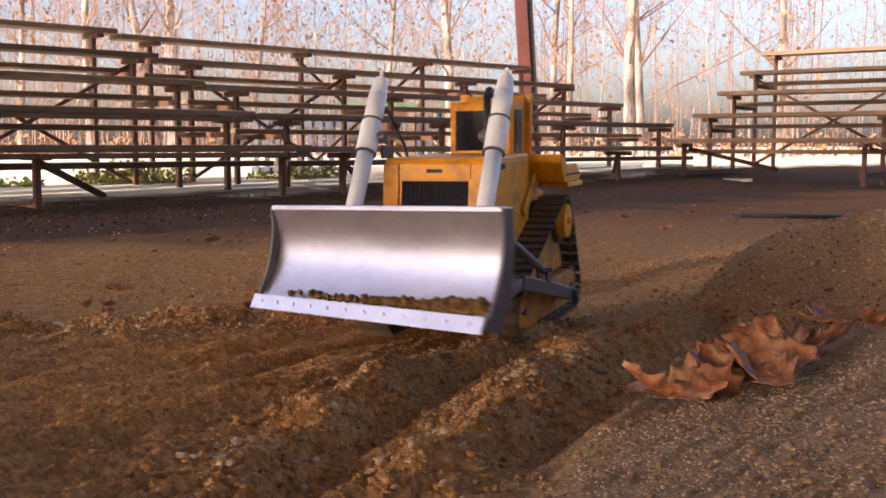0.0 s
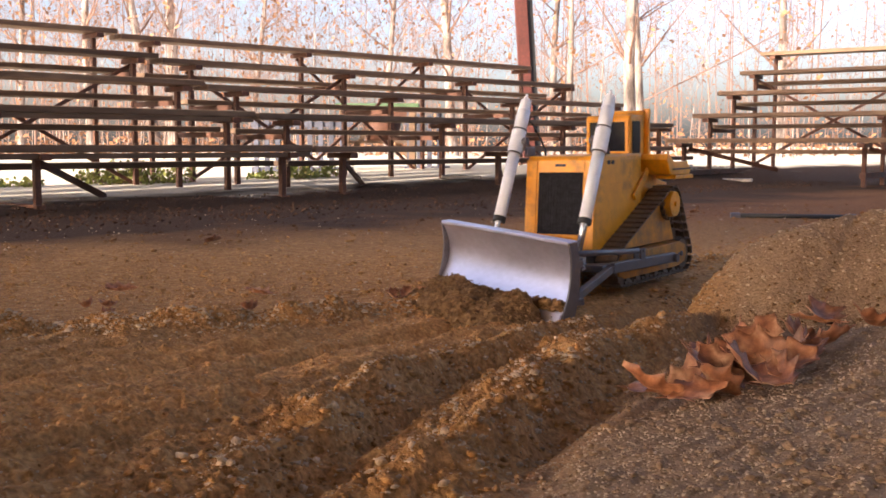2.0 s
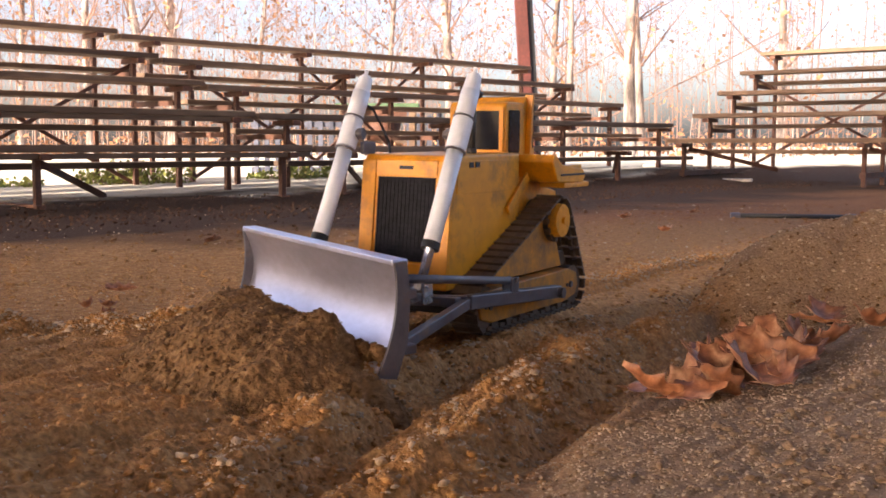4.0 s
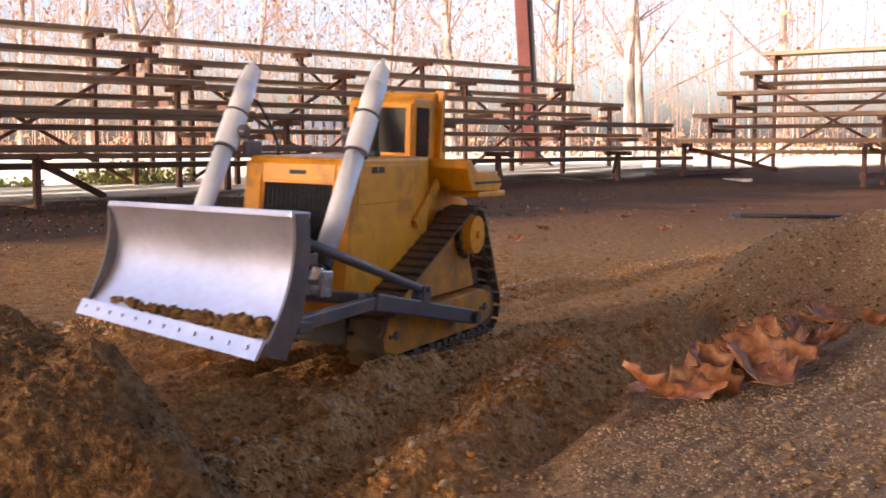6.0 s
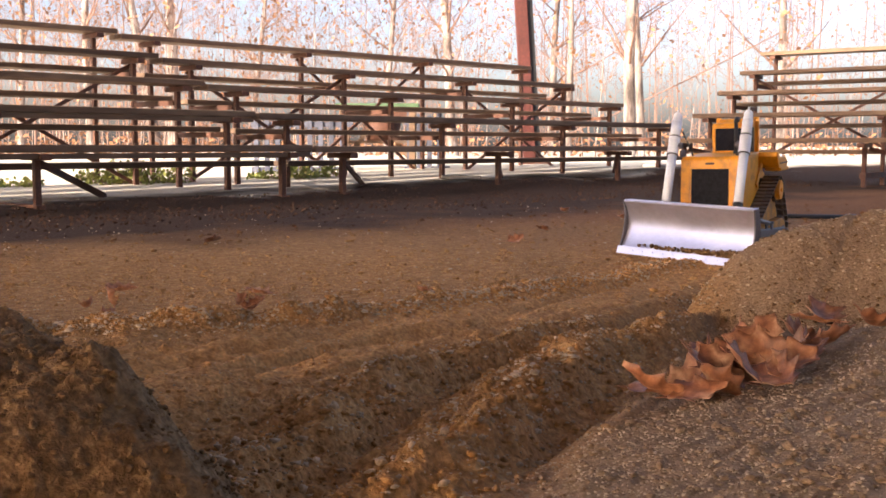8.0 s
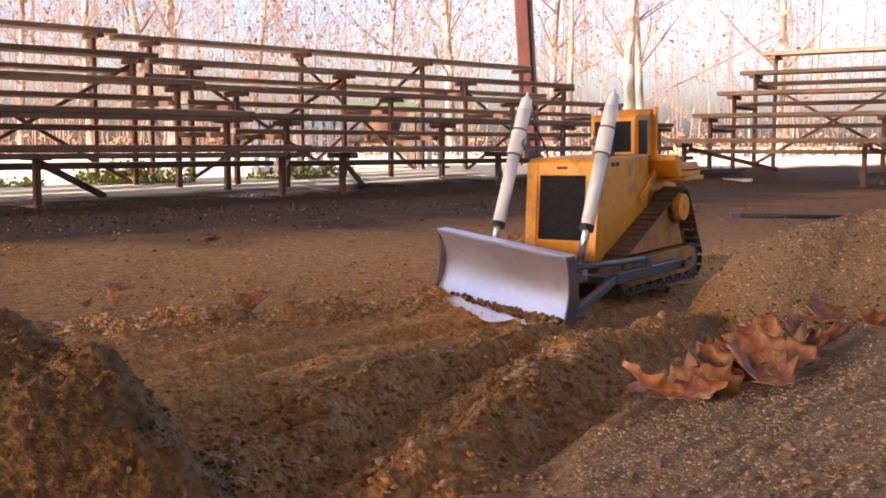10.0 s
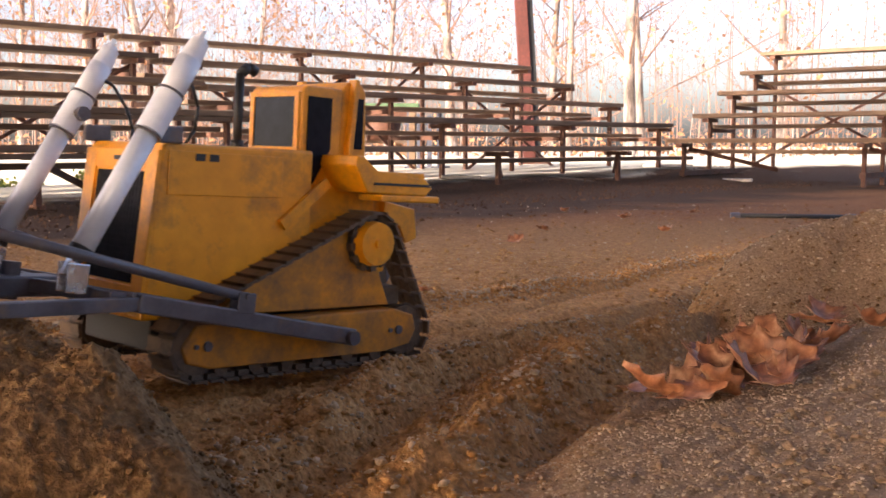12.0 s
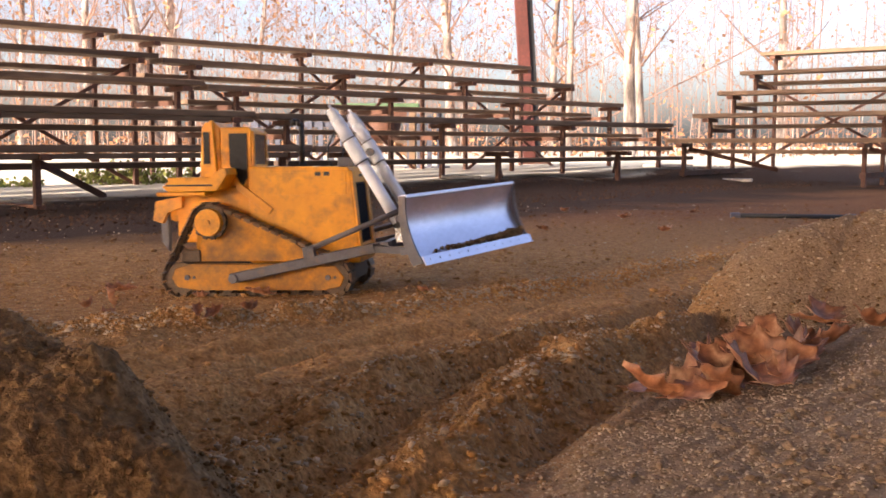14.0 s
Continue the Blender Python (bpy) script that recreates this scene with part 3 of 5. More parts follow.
def tree(height, r, seed, lean=0.0, low=0.12, name="tree", label="bare autumn tree with a pale trunk and thin twigs", group="trees behind the benches", deep=3, leafy=0.10):
    rnd = random.Random(seed)
    t = thing(name, label, "tree", group)
    trunk, crown, leaves = Tubes(), Tubes(), Tubes()

    def limb(bm, a, d, length, r0, depth):
        n = 9 if depth == 0 else 4 if depth < 3 else 3
        seg = 9 if depth == 0 else 5 if depth == 1 else 3
        p = Vector(a)
        for i in range(n):
            q = p + d * (length / n)
            ra, rb = r0 * (1 - 0.8 * i / n), r0 * (1 - 0.8 * (i + 1) / n)
            if depth:
                bm.add(p, q, ra, rb, seg)
            else:
                bm.ring(q, rb, seg, i == 0, p, ra)
            if depth < deep and (depth > 0 or (i + 1) / n > low):
                for _ in range(rnd.choice((1, 2, 2)) if depth else rnd.choice((2, 3))):
                    s = Vector((rnd.uniform(-1, 1), rnd.uniform(-1, 1), rnd.uniform(-0.1, 1.0))).normalized()
                    rr = rb * 0.5 if depth else min(rb * 0.35, 0.035)
                    limb(crown, q, (d * 0.45 + s).normalized(), (length * rnd.uniform(0.25, 0.5) if depth else rnd.uniform(0.9, 2.2)), max(rr, 0.004), depth + 1)
            if depth == deep and rnd.random() < leafy:
                s = rnd.uniform(0.03, 0.06)
                u = Vector((rnd.uniform(-1, 1), rnd.uniform(-1, 1), rnd.uniform(-1, 1))).normalized() * s
                leaves.leaf(q, u, u.orthogonal())
            d = (d + Vector((rnd.uniform(-1, 1), rnd.uniform(-1, 1), rnd.uniform(-0.3, 0.5))) * (0.05 if depth == 0 else 0.16)).normalized()
            p = q
    limb(trunk, (0, 0, -0.15), Vector((lean, 0, 1)).normalized(), height, r, 0)
    for nm, tb, mat in (("trunk", trunk, BARK), ("crown", crown, TWIG), ("foliage", leaves, TREELEAF)):
        if tb.v:
            ob = new(nm, tb.mesh(nm, mat))
            ob.parent = t
    return t


def plant(t, px, dist, turn=0.0, size=1.0):
    """Stand a tree on the ground at a bearing (its slope from the eye) and distance."""
    x = px * dist
    t.matrix_world = Matrix.Translation((x, dist, ground_z(x, dist))) @ Matrix.Rotation(turn, 4, "Z")
    return t


for k, (bearing, dist, r, lean) in enumerate([(-0.325, 24, 0.15, 0.0), (-0.262, 26, 0.20, -0.16), (-0.249, 27, 0.24, 0.04), (-0.052, 30, 0.14, 0.0), (0.010, 26, 0.19, -0.08), (0.100, 30, 0.16, 0.0), (0.116, 25, 0.12, 0.0),
                                              (0.172, 22, 0.19, 0.0), (0.183, 23, 0.13, -0.02), (0.310, 24, 0.16, 0.02), (-0.39, 30, 0.15, 0.03), (-0.18, 34, 0.15, 0.12)]):
    plant(tree(9.0, 0.72 * r, 100 + k, lean, 0.2, leafy=0.05), bearing, dist)

rnd = random.Random(77)
kinds = [tree(rnd.uniform(3.2, 4.6), rnd.uniform(0.011, 0.020), 300 + k, rnd.uniform(-0.1, 0.1), 0.05, "sapling", "thin bare sapling with fine pinkish twigs", "saplings in the wood edge", 2, 0.12) for k in range(6)]
for k in range(84):
    src = kinds[k % 6]
    bearing = -0.46 + (0.92 if k < 60 else 0.5) * ((k * 0.618034) % 1.0) + rnd.uniform(-0.01, 0.01)
    ob = src if k < 6 else copy_thing(src, Matrix())
    plant(ob, bearing, rnd.uniform(19, 36), rnd.uniform(0, 6.28))


def far_woods():
    """Distant thin trunks and brush, too many to count."""
    rnd = random.Random(9)
    tb = Tubes()
    for k in range(300):
        y = rnd.uniform(38, 90)
        x = rnd.uniform(-0.6, 0.6) * y
        h = rnd.uniform(4, 12)
        r = rnd.uniform(0.012, 0.05)
        z = ground_z(x, y) - 0.2
        a = Vector((x, y, z))
        b = a + Vector((rnd.uniform(-0.5, 0.5), 0, h))
        tb.add(a, b, r, r * 0.4, 4)
        for _ in range(5):
            c = a.lerp(b, rnd.uniform(0.1, 0.9))
            tb.add(c, c + Vector((rnd.uniform(-1.4, 1.4), 0, rnd.uniform(0.2, 1.4))), r * 0.25, 0.006, 3)
    tagged(new("far_woods", tb.mesh("far_woods", TWIG)), "distant bare woods in pale autumn light", "woods", kind="stuff")
    lf = Tubes()
    for k in range(5200):
        y = rnd.uniform(24, 60)
        x = rnd.uniform(-0.55, 0.55) * y
        c = Vector((x, y, ground_z(x, y) + rnd.uniform(0, 0.9) * rnd.random()))
        u = Vector((rnd.uniform(-1, 1), rnd.uniform(-1, 1), rnd.uniform(-1, 1))).normalized() * rnd.uniform(0.04, 0.10)
        lf.leaf(c, u, u.orthogonal())
    tagged(new("undergrowth", lf.mesh("undergrowth", TREELEAF, False)), "low orange-brown undergrowth at the edge of the wood", "undergrowth", kind="stuff")


far_woods()


def slanting_cable():
    """A thin cable from a tree down to the ground behind the benches."""
    t = thing("cable", "thin slack cable slanting from a tree to the ground", "cable")
    a, b = Vector((7.5, 24.0, 2.92)), Vector((1.6, 24.0, ground_z(1.6, 24.0) + 0.01))
    tb = Tubes()
    pts = [a.lerp(b, k / 16) - Vector((0, 0, 0.10 * math.sin(math.pi * k / 16))) for k in range(17)]
    for p, q in zip(pts, pts[1:]):
        tb.add(p, q, 0.016, 0.016, 6)
    ob = new("strand", tb.mesh("strand", TWIG))
    ob.parent = t


slanting_cable()


def shrub(x, y, h, seed):
    rnd = random.Random(seed)
    t = thing("shrub", "small yellow-green shrub in sunlight behind the benches", "shrub", "shrubs by the benches")
    tw, lf = Tubes(), Tubes()
    for k in range(26):
        d = Vector((rnd.uniform(-1, 1), rnd.uniform(-1, 1), rnd.uniform(0.3, 1.2))).normalized()
        p = Vector((rnd.uniform(-0.25, 0.25), rnd.uniform(-0.1, 0.1), -0.03))
        q = p + d * h * rnd.uniform(0.6, 1.1)
        tw.add(p, q, 0.005, 0.002, 3)
        for i in range(14):
            c = p.lerp(q, rnd.uniform(0.3, 1)) + Vector((rnd.uniform(-1, 1), rnd.uniform(-1, 1), rnd.uniform(-1, 1))) * 0.05
            u = Vector((rnd.uniform(-1, 1), rnd.uniform(-1, 1), rnd.uniform(-1, 1))).normalized() * rnd.uniform(0.012, 0.028)
            lf.leaf(c, u, u.orthogonal())
    for nm, tb, mat in (("stem_cluster", tw, TWIG), ("foliage", lf, SHRUB)):
        ob = new(nm, tb.mesh(nm, mat, False))
        ob.parent = t
        ob["kind"] = "stuff"
    t.location = (x, y, ground_z(x, y))


for k, (x, y, h) in enumerate([(-2.72, 9.2, 0.26), (-2.45, 9.3, 0.22), (-2.95, 9.4, 0.18), (-1.5, 10.0, 0.14), (-1.25, 10.3, 0.2), (-3.6, 9.0, 0.1)]):
    shrub(x, y, h, 40 + k)


# ---- bulldozer ----
PIVOT = (-0.064, 0.061)
TRUNNION = (0.267, 0.404)
LUG = (0.408, 0.130)
BLADE_X, BLADE_TURN = 0.571, -25.7
SPROCKET, IDLER, TAIL = (-0.145, 0.213), (0.204, 0.059), (-0.228, 0.059)


def track_loop():
    """The track's closed path in x and z round sprocket and idlers, as points about 2 mm apart, going forward along the ground."""
    r = 0.050
    wheels = [TAIL, IDLER, SPROCKET]
    pts = []
    arcs = []
    for i in range(3):
        a, b = Vector(wheels[i]), Vector(wheels[(i + 1) % 3])
        d = (b - a).normalized()
        n = Vector((d.y, -d.x))
        arcs.append((a + n * r, b + n * r))
    for i in range(3):
        p, q = arcs[i]
        steps = max(2, int((q - p).length / 0.002))
        pts += [p.lerp(q, k / steps) for k in range(steps)]
        c = Vector(wheels[(i + 1) % 3])
        a0 = math.atan2(q.y - c.y, q.x - c.x)
        nxt = arcs[(i + 1) % 3][0]
        a1 = math.atan2(nxt.y - c.y, nxt.x - c.x)
        while a1 < a0:
            a1 += 2 * math.pi
        steps = max(2, int((a1 - a0) * r / 0.002))
        pts += [c + Vector((math.cos(a0 + (a1 - a0) * k / steps), math.sin(a0 + (a1 - a0) * k / steps))) * r for k in range(steps)]
    return pts


LOOP = track_loop()
GAPS = [(LOOP[(i + 1) % len(LOOP)] - p).length for i, p in enumerate(LOOP)]
AT = np.concatenate([[0], np.cumsum(GAPS)])
ROUND = float(AT[-1])
LX = np.array([p.x for p in LOOP] + [LOOP[0].x])
LZ = np.array([p.y for p in LOOP] + [LOOP[0].y])
N_SHOES = 46


def on_loop(s):
    s = s % ROUND
    x, z = np.interp(s, AT, LX), np.interp(s, AT, LZ)
    h = 0.006
    x2, z2 = np.interp((s + h) % ROUND, AT, LX), np.interp((s + h) % ROUND, AT, LZ)
    x1, z1 = np.interp((s - h) % ROUND, AT, LX), np.interp((s - h) % ROUND, AT, LZ)
    return float(x), float(z), math.atan2(z2 - z1, x2 - x1)


def shoe_mesh():
    bm = bmesh.new()
    box(bm, (-0.0115, -0.032, -0.004), (0.0115, 0.032, 0.0))
    box(bm, (-0.0115, -0.032, -0.0068), (-0.0085, 0.032, -0.003))
    box(bm, (-0.010, -0.020, 0.0), (0.010, -0.010, 0.007))
    box(bm, (-0.010, 0.010, 0.0), (0.010, 0.020, 0.007))
    return solid("track_shoe", bm, TRACK)


def bolt(bm, x, y, z, s, r=0.004, h=0.004):
    rod(bm, (x, y, z), (x, y + s * h, z), r, None, 8)


def bulldozer():
    d = thing("bulldozer", "yellow model bulldozer with a bare steel blade on the dirt", "bulldozer")
    # engine hood, raked at the front, with a recess for the grille
    bm = bmesh.new()
    prism(bm, [(0.272, 0.095), (0.247, 0.352), (0.238, 0.363), (-0.045, 0.366), (-0.045, 0.095)], -0.107, 0.107, 0.005)
    part("hood", bm, YELLOW, d, "yellow engine hood with worn dusty paint")

    def rake(z):
        return 0.272 - 0.025 * (z - 0.095) / 0.257
    grille = bmesh.new()
    prism(grille, [(rake(0.149) - 0.004, 0.149), (rake(0.318) - 0.004, 0.318), (rake(0.318) + 0.0015, 0.318), (rake(0.149) + 0.0015, 0.149)], -0.068, 0.068)
    grille = part("grille", grille, MESH, d, "black mesh radiator grille")
    wires = bmesh.new()
    for i in range(15):
        y = -0.064 + i * 0.128 / 14
        beam(wires, (rake(0.151) + 0.002, y, 0.151), (rake(0.316) + 0.002, y, 0.316), 0.0014, 0.0014)
    for i in range(18):
        z = 0.153 + i * 0.161 / 17
        beam(wires, (rake(z) + 0.0026, -0.066, z), (rake(z) + 0.0026, 0.066, z), 0.0014, 0.0014)
    part("wire_mesh", wires, MESH, grille, "fine dark wire mesh")
    for s in (1, -1):
        bm = bmesh.new()
        prism(bm, [(rake(0.10) - 0.002, 0.11), (rake(0.35) - 0.002, 0.352), (rake(0.35) + 0.004, 0.352), (rake(0.10) + 0.004, 0.11)], s * 0.0905 - 0.0165, s * 0.0905 + 0.0165, 0.0015)
        part("front_post", bm, YELLOW, d)
        bm = bmesh.new()
        box(bm, (0.02, s * 0.108 - 0.0015, 0.285), (0.235, s * 0.108 + 0.0015, 0.352), None, 0.001)
        part("hood_side_panel", bm, YELLOW, d)
        for x in (0.155, 0.18):
            part("side_vent", boxed((x - 0.008, s * 0.1085 - 0.003, 0.338), (x + 0.008, s * 0.1085 + 0.003, 0.349)), BLACK, d, "small black vent")
        bm = bmesh.new()
        beam(bm, (0.02, s * 0.112, 0.24), (-0.075, s * 0.112, 0.315), 0.006, 0.020, 0.001)
        part("slanted_step", bm, YELLOW, d)
    bm = bmesh.new()
    prism(bm, [(rake(0.13) - 0.001, 0.10), (rake(0.145) - 0.001, 0.145), (rake(0.145) + 0.004, 0.145), (rake(0.13) + 0.004, 0.10)], -0.073, 0.073, 0.001)
    part("lower_rail", bm, YELLOW, d)
    bm = bmesh.new()
    prism(bm, [(rake(0.322) - 0.001, 0.322), (rake(0.352) - 0.001, 0.352), (rake(0.352) + 0.004, 0.352), (rake(0.322) + 0.004, 0.322)], -0.073, 0.073, 0.001)
    part("upper_rail", bm, YELLOW, d)
    part("badge", boxed((0.2515, -0.016, 0.334), (0.2545, 0.016, 0.341)), BLACK, d, "small dark nameplate")
    # cab
    cab = bmesh.new()
    prism(cab, [(-0.044, 0.30), (-0.044, 0.470), (-0.052, 0.478), (-0.135, 0.478), (-0.135, 0.30)], -0.072, 0.072, 0.004)
    cab = part("cab", cab, YELLOW, d, "yellow operator cab")
    bm = bmesh.new()
    box(bm, (-0.044, -0.060, 0.371), (-0.0405, 0.060, 0.460), None, 0.001)
    part("windshield", bm, GLASS, cab, "dark tinted windshield")
    for z0, z1 in ((0.458, 0.466), (0.364, 0.372)):
        part("window_frame", boxed((-0.0445, -0.068, z0), (-0.038, 0.068, z1), None, 0.001), YELLOW, cab)
    for s in (1, -1):
        part("window_frame", boxed((-0.0445, s * 0.0625 - 0.0055, 0.372), (-0.038, s * 0.0625 + 0.0055, 0.458), None, 0.001), YELLOW, cab)
        bm = bmesh.new()
        prism(bm, [(-0.056, 0.335), (-0.056, 0.460), (-0.108, 0.460), (-0.108, 0.372), (-0.072, 0.310)], s * 0.0725 - 0.0022, s * 0.0725 + 0.0022)
        part("side_window", bm, GLASS, cab, "dark cab side window")
    rear = bmesh.new()
    prism(rear, [(-0.135, 0.29), (-0.135, 0.478), (-0.150, 0.493), (-0.178, 0.493), (-0.190, 0.478), (-0.200, 0.29)], -0.070, 0.070, 0.004)
    rear = part("rear_cab", rear, YELLOW, d)
    for s in (1, -1):
        part("rear_window", boxed((-0.184, s * 0.0705 - 0.002, 0.375), (-0.166, s * 0.0705 + 0.002, 0.465)), GLASS, rear)
        bm = bmesh.new()
        beam(bm, (-0.146, s * 0.074, 0.33), (-0.158, s * 0.074, 0.497), 0.010, 0.020, 0.002)
        part("roll_bar", bm, YELLOW, d)
    part("rear_window", boxed((-0.199, -0.045, 0.38), (-0.192, 0.045, 0.455)), GLASS, rear)
    part("floor_box", boxed((-0.21, -0.085, 0.10), (-0.045, 0.085, 0.31), None, 0.004), YELLOW, d)
    # fender tanks over the tracks, stepped, with a rib along each
    for s in (1, -1):
        bm = bmesh.new()
        prism(bm, [(-0.085, 0.345), (-0.115, 0.300), (-0.255, 0.297), (-0.272, 0.312), (-0.255, 0.328), (-0.135, 0.335), (-0.105, 0.362), (-0.09, 0.362)], s * 0.122 - 0.047, s * 0.122 + 0.047, 0.003)
        tank = part("fender_tank", bm, YELLOW, d, "yellow fender tank")
        part("tank_rib", boxed((-0.255, s * 0.122 - 0.047, 0.327), (-0.125, s * 0.122 - 0.030, 0.338), None, 0.002), YELLOW, tank)
        part("tank_rib", boxed((-0.255, s * 0.122 + 0.026, 0.327), (-0.125, s * 0.122 + 0.043, 0.338), None, 0.002), YELLOW, tank)
        part("tank_seam", boxed((-0.262, s * 0.170 - 0.0015, 0.314), (-0.128, s * 0.170 + 0.0015, 0.3185)), BLACK, tank, "dark seam between the tank halves")
        part("lower_skirt", boxed((-0.292, s * 0.135 - 0.030, 0.286), (-0.150, s * 0.135 + 0.034, 0.298), None, 0.003), YELLOW, tank)
        part("rear_lamp", boxed((-0.275, s * 0.142 - 0.010, 0.303), (-0.268, s * 0.142 + 0.010, 0.318)), PLASTIC, tank, "small pale rear lamp")
    # tracks, wheels, panels
    shoe = shoe_mesh()
    for s in (1, -1):
        bm = bmesh.new()
        prism(bm, [(0.165, 0.102), (-0.205, 0.102), (-0.175, 0.165), (-0.105, 0.250), (0.05, 0.178)], s * 0.118 - 0.012, s * 0.118 + 0.022, 0.002)
        part("side_panel", bm, DUSTY, d, "dusty yellow side panel inside the track")
        bm = bmesh.new()
        prism(bm, [(0.225, 0.035), (0.235, 0.06), (0.21, 0.092), (-0.20, 0.098), (-0.245, 0.085), (-0.255, 0.058), (-0.24, 0.033), (-0.18, 0.024), (0.18, 0.024)], s * 0.140 - 0.022, s * 0.140 + 0.022, 0.003)
        fr = part("track_frame", bm, DUSTY, d, "yellow track roller frame")
        for x, rb in ((-0.21, 0.008), (-0.19, 0.004), (0.19, 0.008), (0.21, 0.004)):
            bm = bmesh.new()
            bolt(bm, x, s * 0.162, 0.06, s, rb)
            part("frame_bolt", bm, GREY, fr)
        for k in range(6):
            bm = bmesh.new()
            rod(bm, (-0.16 + k * 0.064, s * 0.105, 0.024), (-0.16 + k * 0.064, s * 0.158, 0.024), 0.013, None, 14)
            part("track_roller", bm, TRACK, d)
        for name, (x, z), r in (("front_idler", IDLER, 0.043), ("rear_idler", TAIL, 0.043)):
            bm = bmesh.new()
            rod(bm, (x, s * 0.112, z), (x, s * 0.158, z), r, None, 28)
            part(name, bm, TRACK, d)
        bm = bmesh.new()
        rod(bm, (SPROCKET[0], s * 0.09, SPROCKET[1]), (SPROCKET[0], s * 0.150, SPROCKET[1]), 0.046, None, 28)
        part("final_drive", bm, BLACK, d, "black final drive housing")
        bm = bmesh.new()
        rod(bm, (0, 0, 0), (0, s * 0.022, 0), 0.040, 0.037, 32)
        rod(bm, (0, s * 0.02, 0), (0, s * 0.028, 0), 0.008, None, 10)
        hub = part("drive_sprocket", bm, YELLOW, d, "round yellow sprocket cover")
        hub.matrix_basis = pose(SPROCKET[0], s * 0.148, SPROCKET[1])
        teeth = bmesh.new()
        for k in range(12):
            a = 2 * math.pi * k / 12
            box(teeth, (-0.006, -0.006, 0.036), (0.006, 0.006, 0.049), Matrix.Rotation(a, 4, "Y"))
        part("sprocket_teeth", teeth, TRACK, hub)
        for k in range(6):
            a = 2 * math.pi * k / 6
            bm = bmesh.new()
            bolt(bm, 0.026 * math.cos(a), s * 0.021, 0.026 * math.sin(a), s, 0.003, 0.002)
            part("hub_bolt", bm, YELLOW, hub)
        HUBS.append((s, hub))
        for k in range(N_SHOES):
            ob = new("track_shoe", shoe)
            ob.parent = d
            SHOES.append((s, k, ob))
        part("rear_carrier", boxed((-0.235, s * 0.115 - 0.02, 0.10), (-0.18, s * 0.115 + 0.02, 0.135), None, 0.004), TRACK, d)
    part("belly", boxed((-0.22, -0.10, 0.045), (0.25, 0.10, 0.11), None, 0.004), BLACK, d, "dark underbody")
    # exhaust stack, hoses, ripper
    bm = bmesh.new()
    rod(bm, (0.072, 0.050, 0.36), (0.070, 0.050, 0.485), 0.0075)
    rod(bm, (0.070, 0.050, 0.483), (0.055, 0.050, 0.497), 0.0085, 0.0085)
    rod(bm, (0.055, 0.050, 0.497), (0.040, 0.050, 0.490), 0.0085, 0.0095)
    rod(bm, (0.072, 0.050, 0.362), (0.072, 0.050, 0.376), 0.011)
    part("exhaust_pipe", bm, BLACK, d, "black curved exhaust pipe", True)
    for s in (1, -1):
        bm = bmesh.new()
        pts = [Vector((0.232, s * 0.122, 0.470)), Vector((0.205, s * 0.115, 0.455)), Vector((0.185, s * 0.105, 0.42)), Vector((0.18, s * 0.09, 0.385)), Vector((0.19, s * 0.08, 0.362))]
        for a, b in zip(pts, pts[1:]):
            rod(bm, a, b, 0.0028, None, 8)
        part("hose", bm, BLACK, d, "thin black hose", True)
        bm = bmesh.new()
        box(bm, (0.212, s * 0.106 - 0.005, 0.362), (0.258, s * 0.106 + 0.005, 0.388), None, 0.003)
        rod(bm, (0.262, s * 0.100, 0.404), (0.262, s * 0.118, 0.404), 0.012, None, 14)
        part("cylinder_mount", bm, GREY, d, "dark steel cylinder mount")
    bm = bmesh.new()
    box(bm, (-0.275, -0.05, 0.15), (-0.205, 0.05, 0.29), None, 0.004)
    part("rear_frame", bm, YELLOW, d)
    for s in (1, -1):
        bm = bmesh.new()
        prism(bm, [(-0.255, 0.285), (-0.335, 0.27), (-0.345, 0.215), (-0.315, 0.205), (-0.30, 0.24), (-0.255, 0.25)], s * 0.055 - 0.008, s * 0.055 + 0.008, 0.002)
        part("ripper_arm", bm, YELLOW, d)
    bm = bmesh.new()
    prism(bm, [(-0.32, 0.27), (-0.345, 0.26), (-0.34, 0.15), (-0.32, 0.12), (-0.318, 0.16)], -0.01, 0.01, 0.002)
    part("ripper_shank", bm, GREY, d)
    return d


SHOES, HUBS = [], []
dozer = bulldozer()


